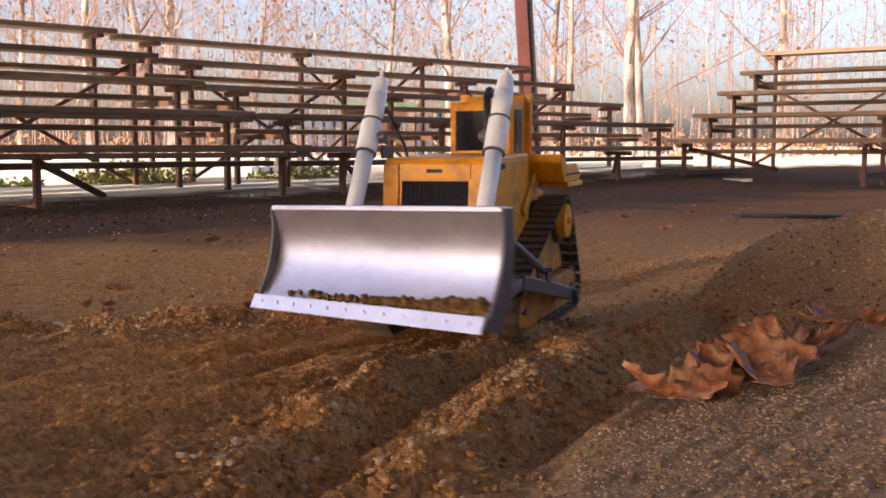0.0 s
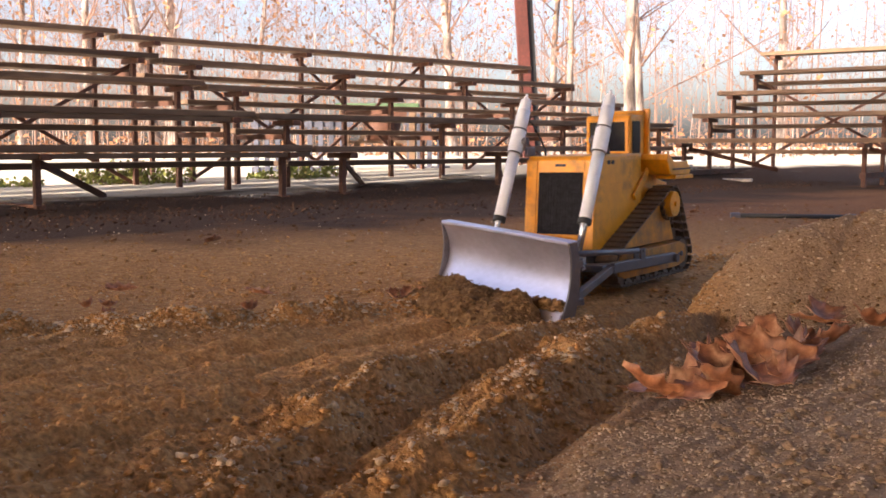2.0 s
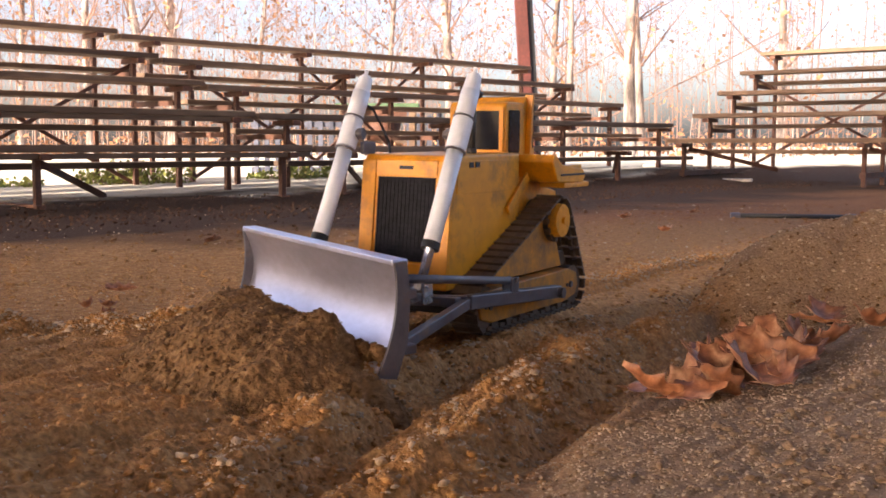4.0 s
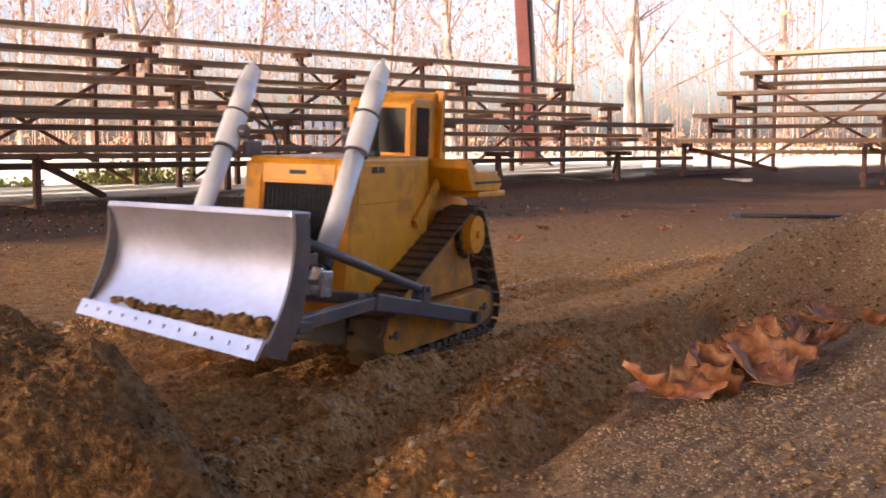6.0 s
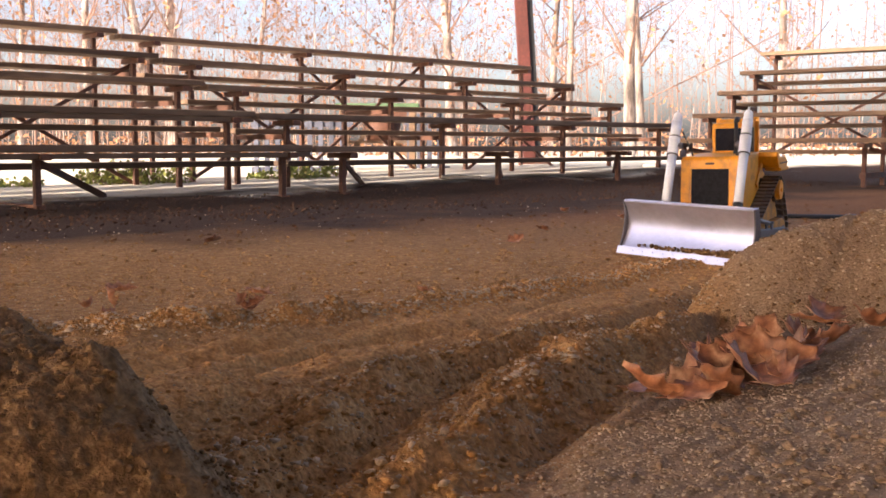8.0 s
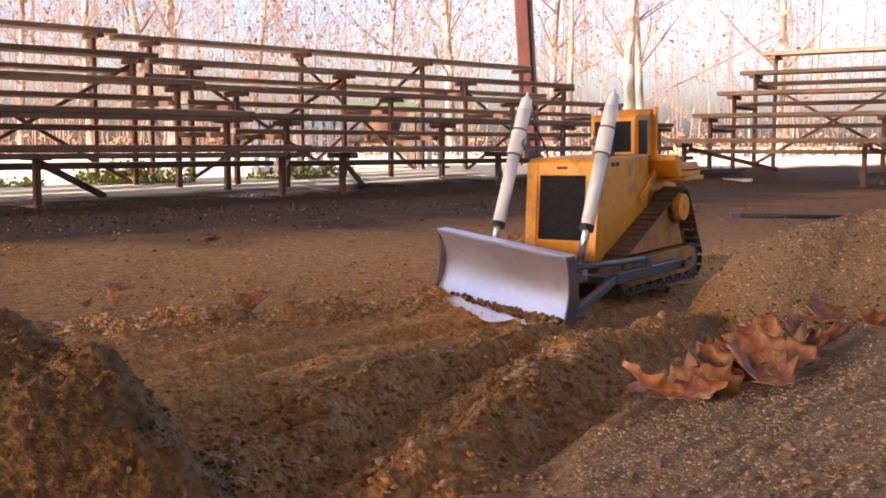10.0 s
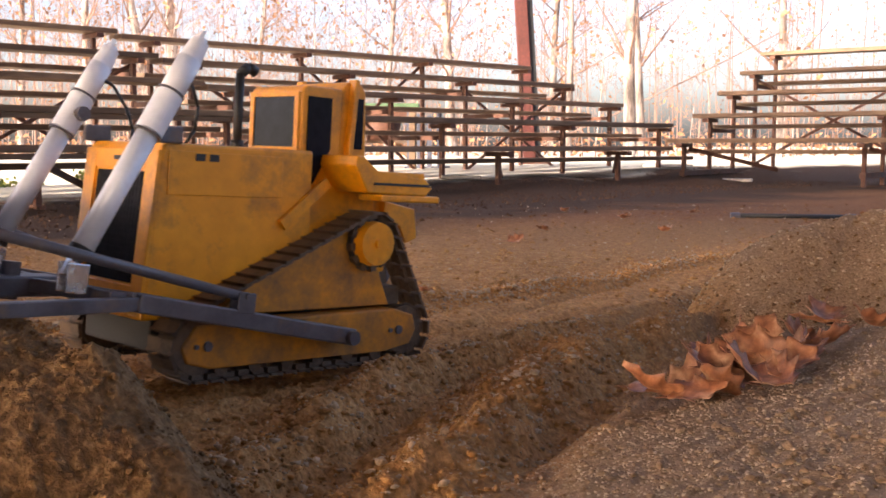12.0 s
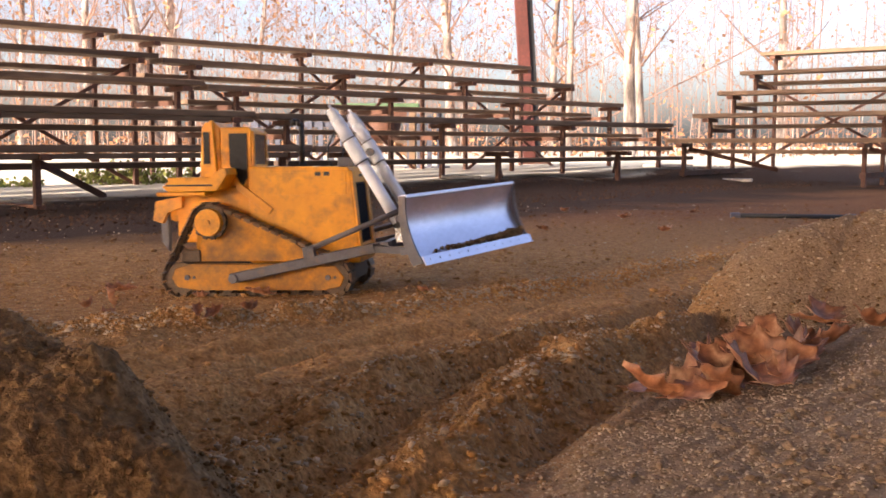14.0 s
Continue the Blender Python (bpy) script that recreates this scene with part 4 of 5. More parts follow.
def blade_set():
    """Blade and its lift frame; its space has the arms' rear pivot as origin. The blade is angled, its left end forward."""
    turn = Matrix.Translation((BLADE_X - PIVOT[0], 0, -PIVOT[1])) @ pose(0, 0, 0, -0.5, 0, BLADE_TURN)
    half, top, lip, reach = 0.288, 0.222, 0.043, 0.032
    front = []
    for i in range(37):
        u = i / 36
        z = lip + (top - lip) * u
        x = reach * (1 - u) ** 1.4 - 0.030 * math.sin(math.pi * min(1, u * 1.02)) ** 0.9
        front.append((x, z))
    back = [(x - 0.006, z) for x, z in reversed(front)]
    bm = prism(bmesh.new(), front + back, -half, half)
    bm.transform(turn)
    blade = part("blade", bm, STEEL, dozer, "curved bare steel blade, angled")

    def local(name, bm, mat, label="", smooth=False):
        bm.transform(turn)
        return part(name, bm, mat, blade, label, smooth)
    local("top_rail", boxed((-0.026, -half, top - 0.006), (0.003, half, top + 0.004), None, 0.002), STEEL)
    bm = bmesh.new()
    prism(bm, [(reach + 0.006, lip - 0.006), (reach - 0.004, lip + 0.017), (reach + 0.0, lip + 0.019), (reach + 0.010, lip - 0.006)], -half - 0.004, half + 0.004)
    local("cutting_edge", bm, STEEL, "scratched steel cutting edge")
    for k in range(12):
        y = -half + 0.025 + k * (2 * half - 0.05) / 11
        local("edge_bolt", rod(bmesh.new(), (reach + 0.003, y, lip + 0.007), (reach + 0.0068, y, lip + 0.0078), 0.0032, None, 8), STEEL)
    for s in (1, -1):
        bm = bmesh.new()
        edge = [(x * 0.4 + 0.6 * reach * (1 - i / 36) ** 1.5 + 0.001, z) for i, (x, z) in enumerate(front)]
        prism(bm, edge + [(-0.020, top + 0.002), (-0.027, top - 0.05), (-0.022, lip + 0.05), (-0.002, lip - 0.006)], s * (half + 0.003) - 0.003, s * (half + 0.003) + 0.003)
        local("end_plate", bm, GREY, "grey steel blade end plate")
    for z in (0.075, 0.165):
        local("back_stiffener", boxed((-0.056, -half + 0.02, z - 0.008), (-0.034, half - 0.02, z + 0.008), None, 0.002), GREY)
    for y in (-0.2, -0.1, 0.0, 0.1, 0.2):
        local("back_rib", boxed((-0.060, y - 0.003, lip + 0.005), (-0.036, y + 0.003, top - 0.01)), GREY)

    def frame_part(name, bm, mat=GREY, label="", smooth=False):
        bm.transform(Matrix.Translation((-PIVOT[0], 0, -PIVOT[1])))
        return part(name, bm, mat, blade, label, smooth)

    def behind(y, z, off=-0.045):
        v = turn @ Vector((off, y, z))
        return (v.x + PIVOT[0], v.y, v.z + PIVOT[1])
    for s in (1, -1):
        bm = beam(bmesh.new(), (PIVOT[0] - 0.012, s * 0.190, PIVOT[1]), (0.335, s * 0.190, 0.097), 0.022, 0.028, 0.003)
        frame_part("push_arm", bm, GREY, "grey square-tube push arm")
        bm = bmesh.new()
        rod(bm, (PIVOT[0], s * 0.162, PIVOT[1]), (PIVOT[0], s * 0.212, PIVOT[1]), 0.012, None, 16)
        frame_part("pivot_pin", bm)
        bm = bmesh.new()
        beam(bm, (0.33, s * 0.188, 0.095), behind(s * 0.235, 0.075), 0.016, 0.02, 0.002)
        frame_part("lower_strut", bm)
        bm = bmesh.new()
        rod(bm, (0.155, s * 0.19, 0.115), behind(s * 0.255, 0.19, -0.03), 0.0075, None, 12)
        frame_part("tilt_brace", bm, GREY, "slim grey tilt brace", True)
        bm = bmesh.new()
        box(bm, (0.138, s * 0.19 - 0.012, 0.09), (0.170, s * 0.19 - 0.007, 0.122), None, 0.002)
        box(bm, (0.138, s * 0.19 + 0.007, 0.09), (0.170, s * 0.19 + 0.012, 0.122), None, 0.002)
        rod(bm, (0.155, s * 0.19 - 0.016, 0.117), (0.155, s * 0.19 + 0.016, 0.117), 0.005, None, 10)
        frame_part("brace_clevis", bm)
        bm = bmesh.new()
        for o in (-0.013, 0.013):
            box(bm, (LUG[0] - 0.022, s * 0.13 + o - 0.003, LUG[1] - 0.03), (LUG[0] + 0.010, s * 0.13 + o + 0.003, LUG[1] + 0.012), None, 0.002)
        rod(bm, (LUG[0], s * 0.13 - 0.02, LUG[1]), (LUG[0], s * 0.13 + 0.02, LUG[1]), 0.005, None, 10)
        frame_part("lift_clevis", bm, CHROME, "bright steel clevis")
        bm = bmesh.new()
        beam(bm, (0.335, s * 0.19, 0.10), (LUG[0], s * 0.03, 0.10), 0.018, 0.020, 0.002)
        frame_part("frame_nose", bm)
    bm = beam(bmesh.new(), (0.36, -0.185, 0.10), (0.36, 0.185, 0.10), 0.024, 0.018, 0.002)
    frame_part("cross_beam", bm)
    bm = bmesh.new()
    beam(bm, (0.36, 0, 0.10), behind(0, 0.09), 0.05, 0.03, 0.003)
    rod(bm, (0.43, 0, 0.075), (0.43, 0, 0.13), 0.014, None, 14)
    frame_part("centre_pivot", bm)
    # soil lying on the lip
    soil = bmesh.new()
    rnd = random.Random(5)
    for k in range(230):
        y = half * rnd.triangular(-0.8, 1, 0.85)
        big = 0.5 + 0.5 * max(0, y / half)
        r = rnd.uniform(0.003, 0.010) * (0.6 + big * 0.6)
        m = Matrix.Translation((reach - 0.008 - rnd.uniform(0, 0.022), y, lip + 0.024 + rnd.uniform(-0.004, 0.016) * big ** 2)) @ Euler((rnd.random() * 3, rnd.random() * 3, 0)).to_matrix().to_4x4() @ Matrix.Diagonal((r, r * 1.2, r * 0.8, 1))
        bmesh.ops.create_icosphere(soil, subdivisions=1, radius=1, matrix=m)
    local("clinging_soil", soil, HEAP, "brown soil caught on the blade lip", True)
    return blade


blade = blade_set()


def lift_cylinder(s):
    bm = bmesh.new()
    rod(bm, (0, 0, 0.095), (0, 0, 0.03), 0.0185, None, 24)
    rod(bm, (0, 0, -0.03), (0, 0, -0.232), 0.0165, None, 24)
    c = part("lift_cylinder", bm, PLASTIC, dozer, "white lift cylinder", True)
    bm = bmesh.new()
    rod(bm, (0, 0, 0.032), (0, 0, -0.032), 0.0205, None, 24)
    part("collar", bm, PLASTIC, c)
    bm = bmesh.new()
    rod(bm, (0, 0, 0.095), (0, 0, 0.128), 0.0175, 0.0145, 24)
    rod(bm, (0, 0, 0.128), (0, 0, 0.134), 0.010, None, 16)
    rod(bm, (0.003, 0, 0.13), (0.003, 0, 0.146), 0.004, None, 10)
    part("end_cap", bm, PLASTIC, c, "tapered pale end cap")
    for z in (0.036, -0.036):
        bm = bmesh.new()
        rod(bm, (0, 0, z - 0.0015), (0, 0, z + 0.0015), 0.0212, None, 24)
        part("clamp_ring", bm, GREY, c)
    bm = bmesh.new()
    rod(bm, (0, 0, -0.226), (0, 0, -0.240), 0.0178, None, 24)
    part("end_ring", bm, BLACK, c, "black end ring")
    bm = bmesh.new()
    rod(bm, (0, -s * 0.018, 0), (0, -s * 0.034, 0), 0.008, None, 14)
    part("trunnion_pin", bm, GREY, c)
    bm = bmesh.new()
    rod(bm, (0, 0, 0.012), (0, 0, 0.20), 0.0095, None, 16)
    r = part("lift_rod", bm, CHROME, dozer, "bright steel lift rod", True)
    bm = bmesh.new()
    box(bm, (-0.010, -0.009, -0.010), (0.010, 0.009, 0.016), None, 0.003)
    part("rod_eye", bm, CHROME, r)
    return c, r


cylinders = [(s, *lift_cylinder(s)) for s in (1, -1)]


# ---- loose soil, stones and leaves ----
def soil_heap(name, label, half, reach, height, seed):
    """A heap as a blade pushes it: steep where the blade stands (x = 0), running out forward."""
    xs, ys = np.arange(-0.19, reach + 0.12, 0.007), np.arange(-half - 0.16, half + 0.16, 0.007)

    def top(x, y):
        across = 1 - step(np.abs(y + 0.06 * fbm(x, y, 5, 2, seed + 9)), half * 0.35, half + 0.10)
        ahead = np.where(x < 0.05, step(x, -0.17, 0.05), 1 - step(x, 0.05, reach + 0.05)) * (1 + 0.25 * fbm(x, y, 6, 2, seed + 5))
        z = height * across * ahead
        z = z + (0.022 * fbm(x, y, 9, 4, seed, 0.5) + 0.016 * np.abs(fbm(x, y, 40, 3, seed + 3, 0.7)) + 0.008 * fbm(x, y, 90, 2, seed + 4)) * np.clip(z / height * 3, 0, 1)
        rim = np.minimum(np.minimum(x - xs[0], xs[-1] - x), np.minimum(y - ys[0], ys[-1] - y))
        return z - 0.03 - 0.25 * np.clip(1 - rim / 0.03, 0, 1)
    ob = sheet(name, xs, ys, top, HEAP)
    r = np.random.RandomState(seed)

    def strewn(r, n):
        return r.uniform(-0.15, reach, n), r.uniform(-half, half, n)
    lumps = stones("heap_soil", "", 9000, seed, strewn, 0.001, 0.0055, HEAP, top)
    lumps.parent = ob
    lumps["kind"] = "stuff"
    return tagged(ob, label, "soil mound", "pushed soil mounds")


def stones(name, label, count, seed, region, lo, hi, mat, height=relief):
    """Small stones and clods strewn on the ground, one object."""
    r = np.random.RandomState(seed)
    bm = bmesh.new()
    bmesh.ops.create_icosphere(bm, subdivisions=1, radius=1)
    base = np.array([v.co[:] for v in bm.verts])
    bm.verts.index_update()
    tris = np.array([[v.index for v in f.verts] for f in bm.faces])
    bm.free()
    x, y = region(r, count)
    z = height(x, y)
    s = lo * (hi / lo) ** (r.rand(len(x)) ** 2.2)
    co = np.empty((len(x), len(base), 3))
    for i in range(len(x)):
        a = r.rand() * 6.28
        sx, sy, sz = s[i] * (0.7 + 0.7 * r.rand(3))
        p = base * (1 + 0.8 * (r.rand(len(base), 1) - 0.5)) * np.array([sx, sy, sz * 0.65])
        c, q = math.cos(a), math.sin(a)
        co[i, :, 0], co[i, :, 1], co[i, :, 2] = p[:, 0] * c - p[:, 1] * q + x[i], p[:, 0] * q + p[:, 1] * c + y[i], p[:, 2] + z[i] + 0.15 * s[i]
    faces = (tris[None] + (np.arange(len(x)) * len(base))[:, None, None]).reshape(-1, 3)
    me = bpy.data.meshes.new(name)
    me.vertices.add(co.size // 3)
    me.vertices.foreach_set("co", co.ravel())
    me.loops.add(faces.size)
    me.loops.foreach_set("vertex_index", faces.ravel())
    me.polygons.add(len(faces))
    me.polygons.foreach_set("loop_start", np.arange(0, faces.size, 3))
    me.update(calc_edges=True)
    me.materials.append(mat)
    return tagged(new(name, me), label, "stones" if label else "", kind="stuff")


def all_over(r, n):
    y = 0.8 + 3.2 * r.rand(n) ** 1.3
    return (r.rand(n) - 0.5) * (0.95 * y + 0.4), y


def along_rows(r, n):
    lines = [WINDROW] * 5 + [CREST_A, CREST_B]
    x, y = np.empty(n), np.empty(n)
    for i in range(n):
        line = lines[r.randint(len(lines))]
        k = r.randint(len(line) - 1)
        t = r.rand()
        x[i] = line[k][0] + (line[k + 1][0] - line[k][0]) * t + r.randn() * 0.05
        y[i] = line[k][1] + (line[k + 1][1] - line[k][1]) * t + r.randn() * 0.05
    return x, y


def farther(r, n):
    y = 2.9 + 4.6 * r.rand(n) ** 1.2
    return (r.rand(n) - 0.5) * 0.95 * y, y


def on_bank(r, n):
    t = r.rand(n)
    return 0.02 + 1.0 * t + r.randn(n) * 0.05, 0.95 + 0.55 * t + (r.rand(n) - 0.5) * 0.55


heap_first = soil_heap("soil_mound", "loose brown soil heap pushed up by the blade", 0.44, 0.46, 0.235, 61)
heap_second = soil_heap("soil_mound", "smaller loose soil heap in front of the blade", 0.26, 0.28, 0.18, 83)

stones("clods", "crumbled soil clods strewn over the pit", 22000, 1, all_over, 0.001, 0.0062, DIRT)
stones("row_clods", "larger clods along the soil rows", 6000, 2, along_rows, 0.0015, 0.0085, DIRT)
stones("gravel", "pale small stones in the soil", 10000, 3, all_over, 0.0009, 0.0027, STONE)
stones("bank_gravel", "fine pale gravel on the near bank", 9000, 4, on_bank, 0.0008, 0.0026, STONE)


def on_mound(r, n):
    return 0.58 + 1.0 * r.rand(n), 2.2 + 0.75 * r.rand(n)


stones("mound_gravel", "fine pale stones on the soil mound", 3200, 9, on_mound, 0.0012, 0.0055, STONE)
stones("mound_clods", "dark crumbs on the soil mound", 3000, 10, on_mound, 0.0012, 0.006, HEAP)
stones("far_clods", "brown crumbs scattered over the trodden dirt", 5200, 7, farther, 0.0022, 0.012, DIRT)
stones("far_gravel", "pale stones scattered over the trodden dirt", 700, 8, farther, 0.002, 0.007, STONE)
stones("row_gravel", "small pale stones along the soil rows", 9000, 6, along_rows, 0.0013, 0.0072, STONE)


def leaf_mesh(size, seed, curl):
    """A lobed oak leaf with a midrib, curled, with thickness."""
    rnd = random.Random(seed)
    n, cols = 34, (1.0, 0.6, 0.25, 0.0, -0.25, -0.6, -1.0)
    bend, wave, ph = rnd.uniform(-0.25, 0.25), rnd.uniform(0.012, 0.03), rnd.uniform(0, 6.28)
    rows = []
    for i in range(n + 1):
        u = i / n
        w = math.sin(math.pi * min(1, u ** 0.85)) ** 0.75 * (0.345 + 0.08 * math.cos(2 * math.pi * 3.0 * u + ph))
        w = max(w, 0.012)
        arch = 0.9 * curl * (u - 0.45) ** 2
        row = []
        for c in cols:
            side = 1 if c > 0 else -1
            ang = curl * abs(c) * (1.1 + 0.4 * side * math.sin(ph))
            row.append((u - 0.5 - 0.03 * abs(c) * math.cos(2 * math.pi * 2.7 * u + ph), c * w * math.cos(ang * 0.8) + bend * (u - 0.5) ** 2,
                        arch + w * abs(c) * math.sin(ang) + wave * abs(c) * math.sin(9 * u + ph + 2 * side) + 0.6 * wave * math.sin(14 * u + 3 * c + ph)))
        rows.append(row)
    bm = bmesh.new()
    grid = [[bm.verts.new(Vector(p) * size) for p in row] for row in rows]
    for i in range(n):
        for j in range(len(cols) - 1):
            bm.faces.new((grid[i][j], grid[i][j + 1], grid[i + 1][j + 1], grid[i + 1][j]))
    got = bmesh.ops.extrude_face_region(bm, geom=bm.faces[:])
    bmesh.ops.translate(bm, verts=[v for v in got["geom"] if isinstance(v, bmesh.types.BMVert)], vec=(0, 0, 0.0007))
    rod(bm, Vector((-0.49, bend * 0.25, 0.2 * curl)) * size, Vector((-0.68, 0.02, 0.3 * curl)) * size, 0.0009, None, 5)
    return solid("leaf", bm, LEAF, True)


def leaf(x, y, size, seed, curl, turn, tip=0.0, roll=0.0, lift=0.0, label="curled reddish-brown dead oak leaf on the dirt", mat=None):
    ob = tagged(new("leaf", leaf_mesh(size, seed, curl)), label, "leaf", "dead oak leaves")
    if mat:
        ob.data.materials[0] = mat
    ob.matrix_world = pose(x, y, ground_z(x, y) + 0.012 + lift, roll, tip, turn)
    return ob


rnd = random.Random(21)
for k in range(34):
    t = (k + 0.5) / 34
    off = rnd.uniform(-0.09, 0.09)
    lx, ly = 0.315 + 0.245 * t + 0.83 * off, 1.34 + 0.36 * t - 0.55 * off
    leaf(lx, ly, rnd.uniform(0.065, 0.1), 500 + k, rnd.uniform(0.15, 0.55), rnd.uniform(0, 360), rnd.uniform(-48, 48), rnd.uniform(-48, 48), rnd.uniform(0.0, 0.03))
leaf(0.68, 1.68, 0.09, 601, 0.7, 30, 20, 10, 0.0, "dark red curled dead leaf on the gravel bank", None)
for k, (x, y, size, turn) in enumerate([(-0.92, 3.05, 0.09, 20), (-0.87, 2.62, 0.06, 100), (-0.50, 2.90, 0.08, 170), (-0.92, 4.3, 0.09, 60), (-0.05, 2.78, 0.06, 80), (0.30, 4.4, 0.08, 10),
                                        (0.45, 4.9, 0.07, 200), (0.98, 4.75, 0.09, 120), (-0.75, 2.36, 0.07, 60), (-0.44, 2.42, 0.06, 250), (0.95, 5.6, 0.09, 40), (0.7, 6.2, 0.08, 90), (1.4, 6.0, 0.08, 30)]):
    leaf(x, y, size, 700 + k, rnd.uniform(0.3, 0.8), turn, rnd.uniform(-20, 20), rnd.uniform(-30, 30), 0.0)


# leaves that the blade drags along and tips up
dragged = [leaf(-0.15, 2.74, size, 760 + k, 0.8, turn, 20, 15, 0.0, "crumpled red-brown leaf dragged along with the soil") for k, (size, turn) in enumerate(((0.048, 10), (0.040, 130), (0.044, 240)))]
tipped = leaf(-0.72, 2.30, 0.052, 771, 0.7, 70, 10, 0, 0.0, "dark dead leaf tipped upright in the soil row")


def litter():
    """Small leaf scraps on the shaded ground under the benches."""
    rnd = random.Random(31)
    lf = Tubes()
    for k in range(3500):
        a, n = rnd.uniform(-3.5, 8), rnd.uniform(-1.5, 0.1)
        p = PIT @ Vector((a, n, 0))
        c = Vector((p.x, p.y, ground_z(p.x, p.y) + rnd.uniform(0.004, 0.02)))
        u = Vector((rnd.uniform(-1, 1), rnd.uniform(-1, 1), rnd.uniform(-0.4, 0.4))).normalized() * rnd.uniform(0.006, 0.014)
        lf.leaf(c, u, u.orthogonal())
    tagged(new("leaf_litter", lf.mesh("leaf_litter", LITTER, False)), "dark brown leaf litter under the benches", "leaf litter", kind="stuff")


litter()



# seconds, x, y, z, heading, pitch, roll of the bulldozer, and the lift of its blade in degrees
DRIVE = [
    (0, 0.073, 2.325, 0.005, -109.8, 0.8, 0.4, 5.9),
    (0.2, 0.163, 2.519, 0.005, -123.3, 0.9, 0.6, 6.5),
    (0.5, 0.354, 2.912, 0.002, -120.3, 1.0, 1.4, 6.0),
    (0.7, 0.481, 3.167, -0.004, -118.3, 1.3, 0.4, 5.8),
    (1, 0.639, 3.469, -0.005, -125.0, 0.9, 0.2, 2.6),
    (1.5, 0.619, 3.460, -0.003, -124.8, -0.9, 0.4, -4.8),
    (2, 0.472, 3.176, -0.001, -124.4, 0.5, 0.9, -3.8),
    (2.5, 0.322, 2.932, 0.002, -124.4, 0.3, 1.4, -5.0),
    (3, 0.218, 2.730, 0.004, -123.7, 0.9, -0.2, -3.6),
    (4.2, 0.022, 2.350, 0.008, -120.0, 0.0, -0.9, -0.9),
    (5.4, -0.174, 1.970, 0.012, -116.2, -0.9, -1.5, 1.8),
    (5.7, -0.224, 1.864, 0.015, -112.7, -0.4, -2.0, 5.4),
    (6, -0.152, 2.079, 0.004, -114.7, -0.4, -1.6, 6.2),
    (6.5, 0.120, 2.580, 0.001, -127.5, 1.4, -0.6, 6.6),
    (6.8, 0.329, 2.914, 0.000, -129.1, 1.9, 0.8, 5.9),
    (7, 0.470, 2.989, -0.001, -147.7, 2.2, 1.4, 6.8),
    (7.2, 0.606, 3.222, 0.000, -129.0, 1.7, 1.3, 6.2),
    (7.5, 0.826, 3.640, -0.001, -122.1, 0.4, 1.2, 5.5),
    (8, 1.107, 4.163, -0.004, -119.1, 2.2, 1.2, -0.7),
    (8.2, 1.075, 4.100, -0.004, -119.5, 2.0, 1.2, -3.5),
    (9.4, 0.660, 3.400, -0.003, -124.5, 1.2, 0.8, -4.5),
    (10.5, 0.287, 2.752, -0.001, -127.9, 0.8, 0.5, -4.5),
    (11, 0.075, 2.468, 0.001, -131.8, -0.1, -0.9, -3.7),
    (11.5, -0.108, 2.151, 0.001, -132.3, 0.0, -1.7, 0.9),
    (12, -0.345, 1.851, 0.018, -133.6, -3.4, -1.0, 5.7),
    (12.5, -0.390, 1.803, 0.021, -134.9, -1.6, -2.0, 5.7),
    (12.8, -0.178, 2.117, 0.004, -126.1, -0.2, -1.5, 6.8),
    (13, -0.076, 2.351, -0.000, -113.9, 1.9, -1.9, 6.3),
    (13.3, -0.075, 2.663, -0.002, -81.2, 2.1, -0.4, 6.1),
    (13.5, -0.142, 2.854, -0.011, -58.5, -0.9, 0.7, 6.6),
    (13.7, -0.264, 2.963, -0.023, -39.0, -1.8, 0.3, 6.9),
    (14, -0.483, 3.114, -0.037, -7.1, -0.9, -0.9, 6.7),
]


def drive_pose(r):
    return Matrix.Translation(r[1:4]) @ Euler((radians(r[6]), radians(r[5]), radians(r[4])), "XYZ").to_matrix().to_4x4()


def lifted(p, lift):
    a = radians(lift)
    x, z = p[0] - PIVOT[0], p[1] - PIVOT[1]
    return PIVOT[0] + x * math.cos(a) - z * math.sin(a), PIVOT[1] + x * math.sin(a) + z * math.cos(a)


def at_blade(r, ahead, drop, turn=BLADE_TURN):
    """A heap's pose at the blade lip for a row of the drive."""
    h = radians(r[4])
    x, y = r[1] + math.cos(h) * ahead, r[2] + math.sin(h) * ahead
    return pose(x, y, drop, 0, 0, r[4] + turn)


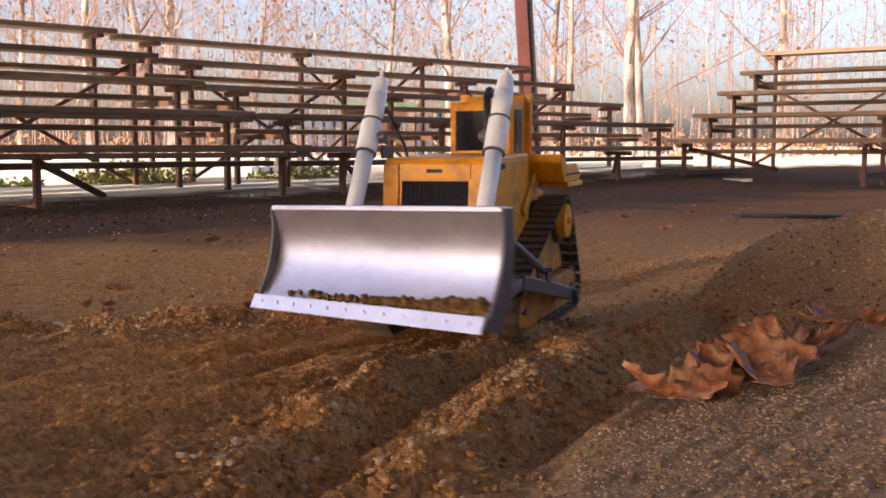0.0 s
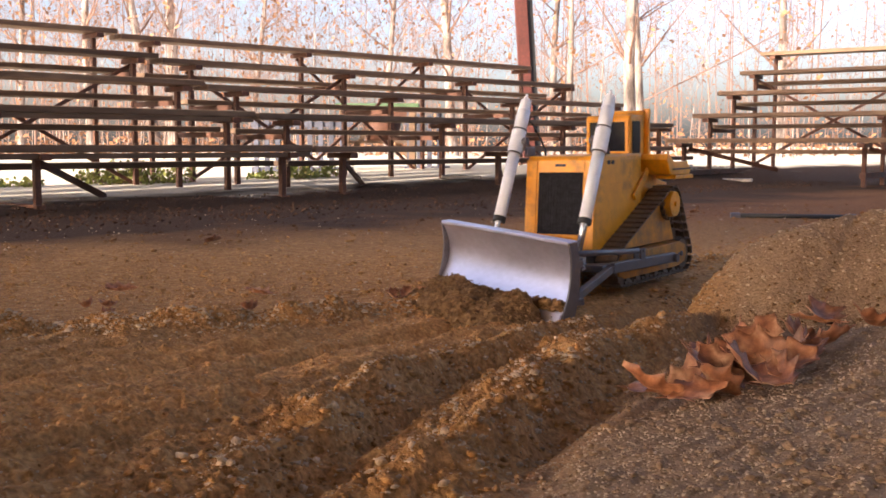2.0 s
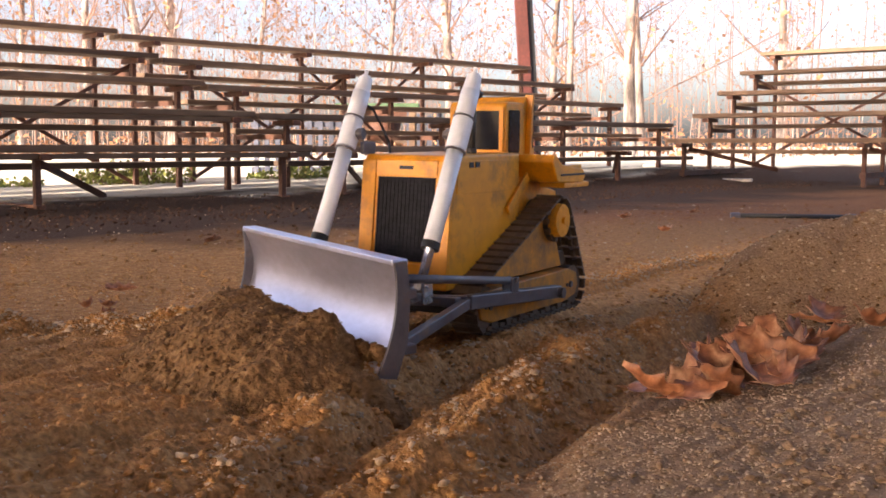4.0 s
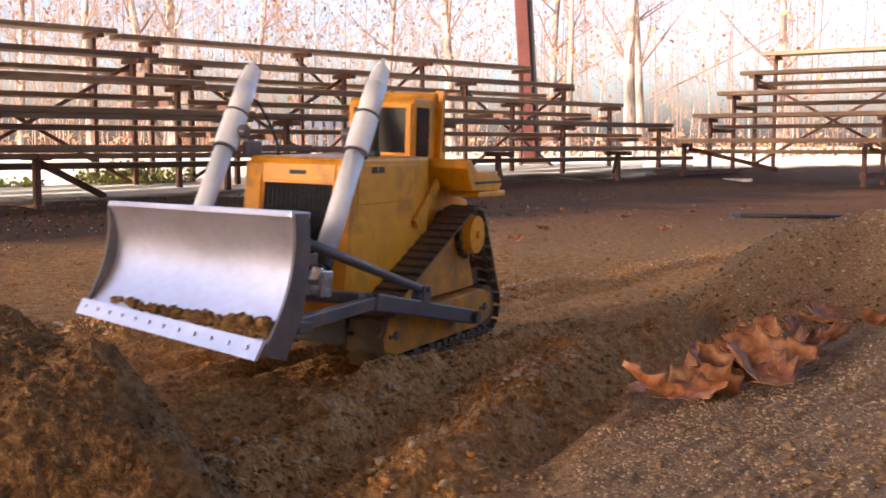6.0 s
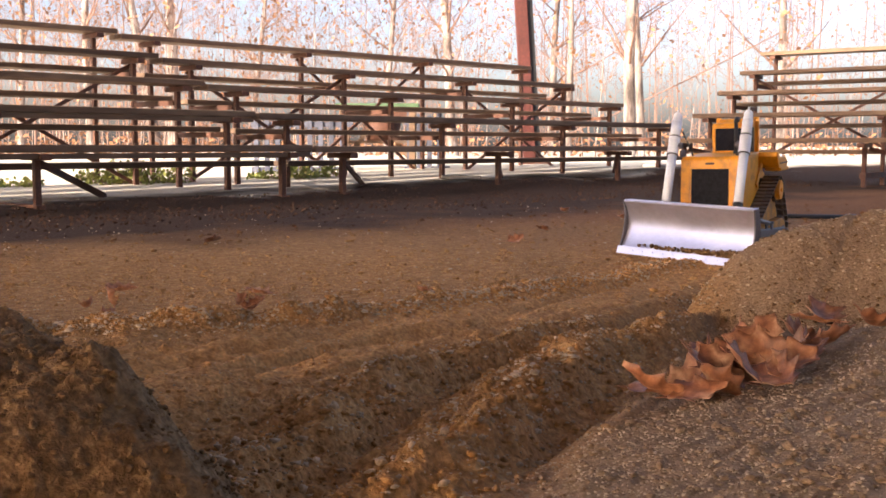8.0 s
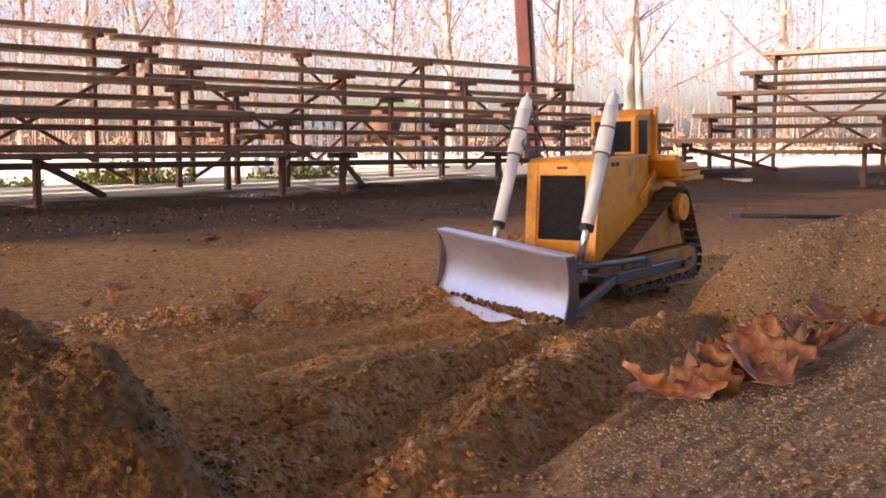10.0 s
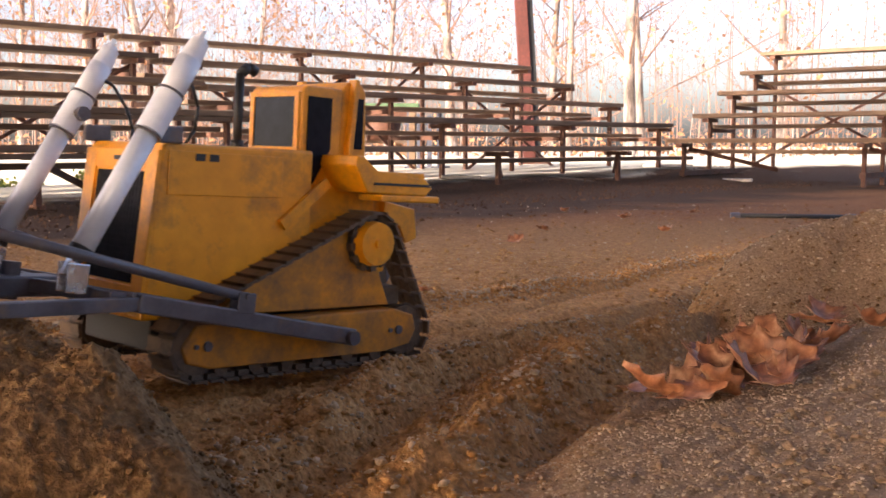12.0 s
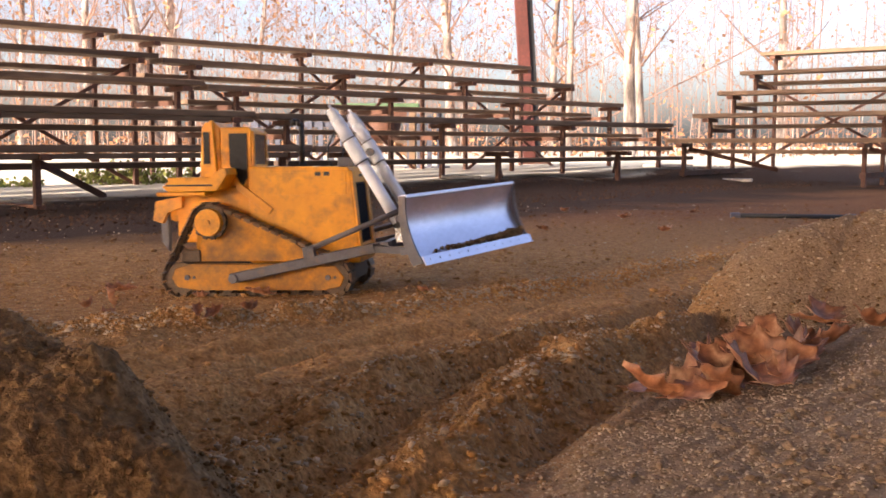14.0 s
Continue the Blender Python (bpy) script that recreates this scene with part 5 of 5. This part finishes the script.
def motions():
    walk(dozer, [(r[0], drive_pose(r)) for r in DRIVE])
    walk(blade, [(r[0], pose(PIVOT[0], 0, PIVOT[1], 0, -r[7], 0)) for r in DRIVE])
    for s, c, r_ in cylinders:
        tube, rods = [], []
        for r in DRIVE:
            lx, lz = lifted(LUG, r[7])
            a = math.degrees(math.atan2(lx - TRUNNION[0], TRUNNION[1] - lz))
            tube.append((r[0], pose(TRUNNION[0], s * 0.13, TRUNNION[1], 0, -a, 0)))
            rods.append((r[0], pose(lx, s * 0.13, lz, 0, -a, 0)))
        walk(c, tube)
        walk(r_, rods)
    # the tracks run as the machine moves and turns
    action = dozer.animation_data
    curves = {(c.data_path, c.array_index): c for c in action.action.layers[0].strips[0].channelbag(action.action_slot).fcurves}
    run = {1: [0.0], -1: [0.0]}
    last = None
    ticks = [k / 10 for k in range(141)]
    for t in ticks:
        f = frame(t)
        x, y = (curves[("location", i)].evaluate(f) for i in (0, 1))
        w, zq = (curves[("rotation_quaternion", i)].evaluate(f) for i in (0, 3))
        yaw = 2 * math.atan2(zq, w)
        if last:
            dx, dy = x - last[0], y - last[1]
            dyaw = (yaw - last[2] + math.pi) % (2 * math.pi) - math.pi
            go = dx * math.cos(yaw) + dy * math.sin(yaw)
            for s in (1, -1):
                run[s].append(run[s][-1] + max(-0.07, min(0.07, go - s * 0.14 * dyaw)))
        last = (x, y, yaw)
    for s, k, ob in SHOES:
        rows = []
        for t, go in zip(ticks, run[s]):
            x, z, a = on_loop(k * ROUND / N_SHOES - go)
            rows.append((t, pose(x, s * 0.137, z, 0, -math.degrees(a), 0)))
        walk(ob, rows)
    for s, hub in HUBS:
        walk(hub, [(t, pose(SPROCKET[0], s * 0.148, SPROCKET[1], 0, math.degrees(go / 0.05), 0)) for t, go in zip(ticks, run[s])])
    row = {r[0]: r for r in DRIVE}
    first = [(0.0, row[1.5], -0.30), (1.4, row[1.5], -0.30), (2.0, row[2.0], -0.17), (2.5, row[2.5], -0.145), (3.0, row[3.0], -0.125), (4.2, row[4.2], -0.09), (5.4, row[5.4], -0.025), (5.7, row[5.7], -0.02),
             (6.0, row[5.7], -0.045), (14.0, row[5.7], -0.05)]
    walk(heap_first, [(t, at_blade(r, 0.60, z)) for t, r, z in first])
    second = [(0.0, row[9.4], -0.30), (9.3, row[9.4], -0.30), (10.5, row[10.5], -0.10), (11.0, row[11.0], -0.075), (11.5, row[11.5], -0.07), (12.0, row[12.0], -0.06), (12.3, row[12.0], -0.06), (14.0, row[12.0], -0.06)]
    spots = [(0.0, -0.12, 2.74, 0.0), (2.4, -0.12, 2.74, 0.0), (3.0, -0.24, 2.62, 0.02), (5.3, -0.44, 2.40, 0.01), (12.7, -0.44, 2.40, 0.01), (13.2, -0.515, 2.30, 0.01), (14.0, -0.515, 2.30, 0.01)]
    for k, ob in enumerate(dragged):
        dx, dy = 0.022 * math.cos(2.1 * k), 0.022 * math.sin(2.1 * k)
        walk(ob, [(t, pose(x + dx, y + dy, ground_z(x + dx, y + dy) + 0.016 + up, 25 - 20 * k, 30 * k - 25, 120 * k + 60 * i % 80)) for i, (t, x, y, up) in enumerate(spots)])
    low, high = pose(-0.72, 2.30, ground_z(-0.72, 2.30) + 0.012, 0, 10, 70), pose(-0.72, 2.30, ground_z(-0.72, 2.30) + 0.03, 25, 70, 70)
    walk(tipped, [(0.0, low), (5.4, low), (5.9, high), (14.0, high)])
    walk(heap_second, [(t, at_blade(r, 0.60, z)) for t, r, z in second])


motions()
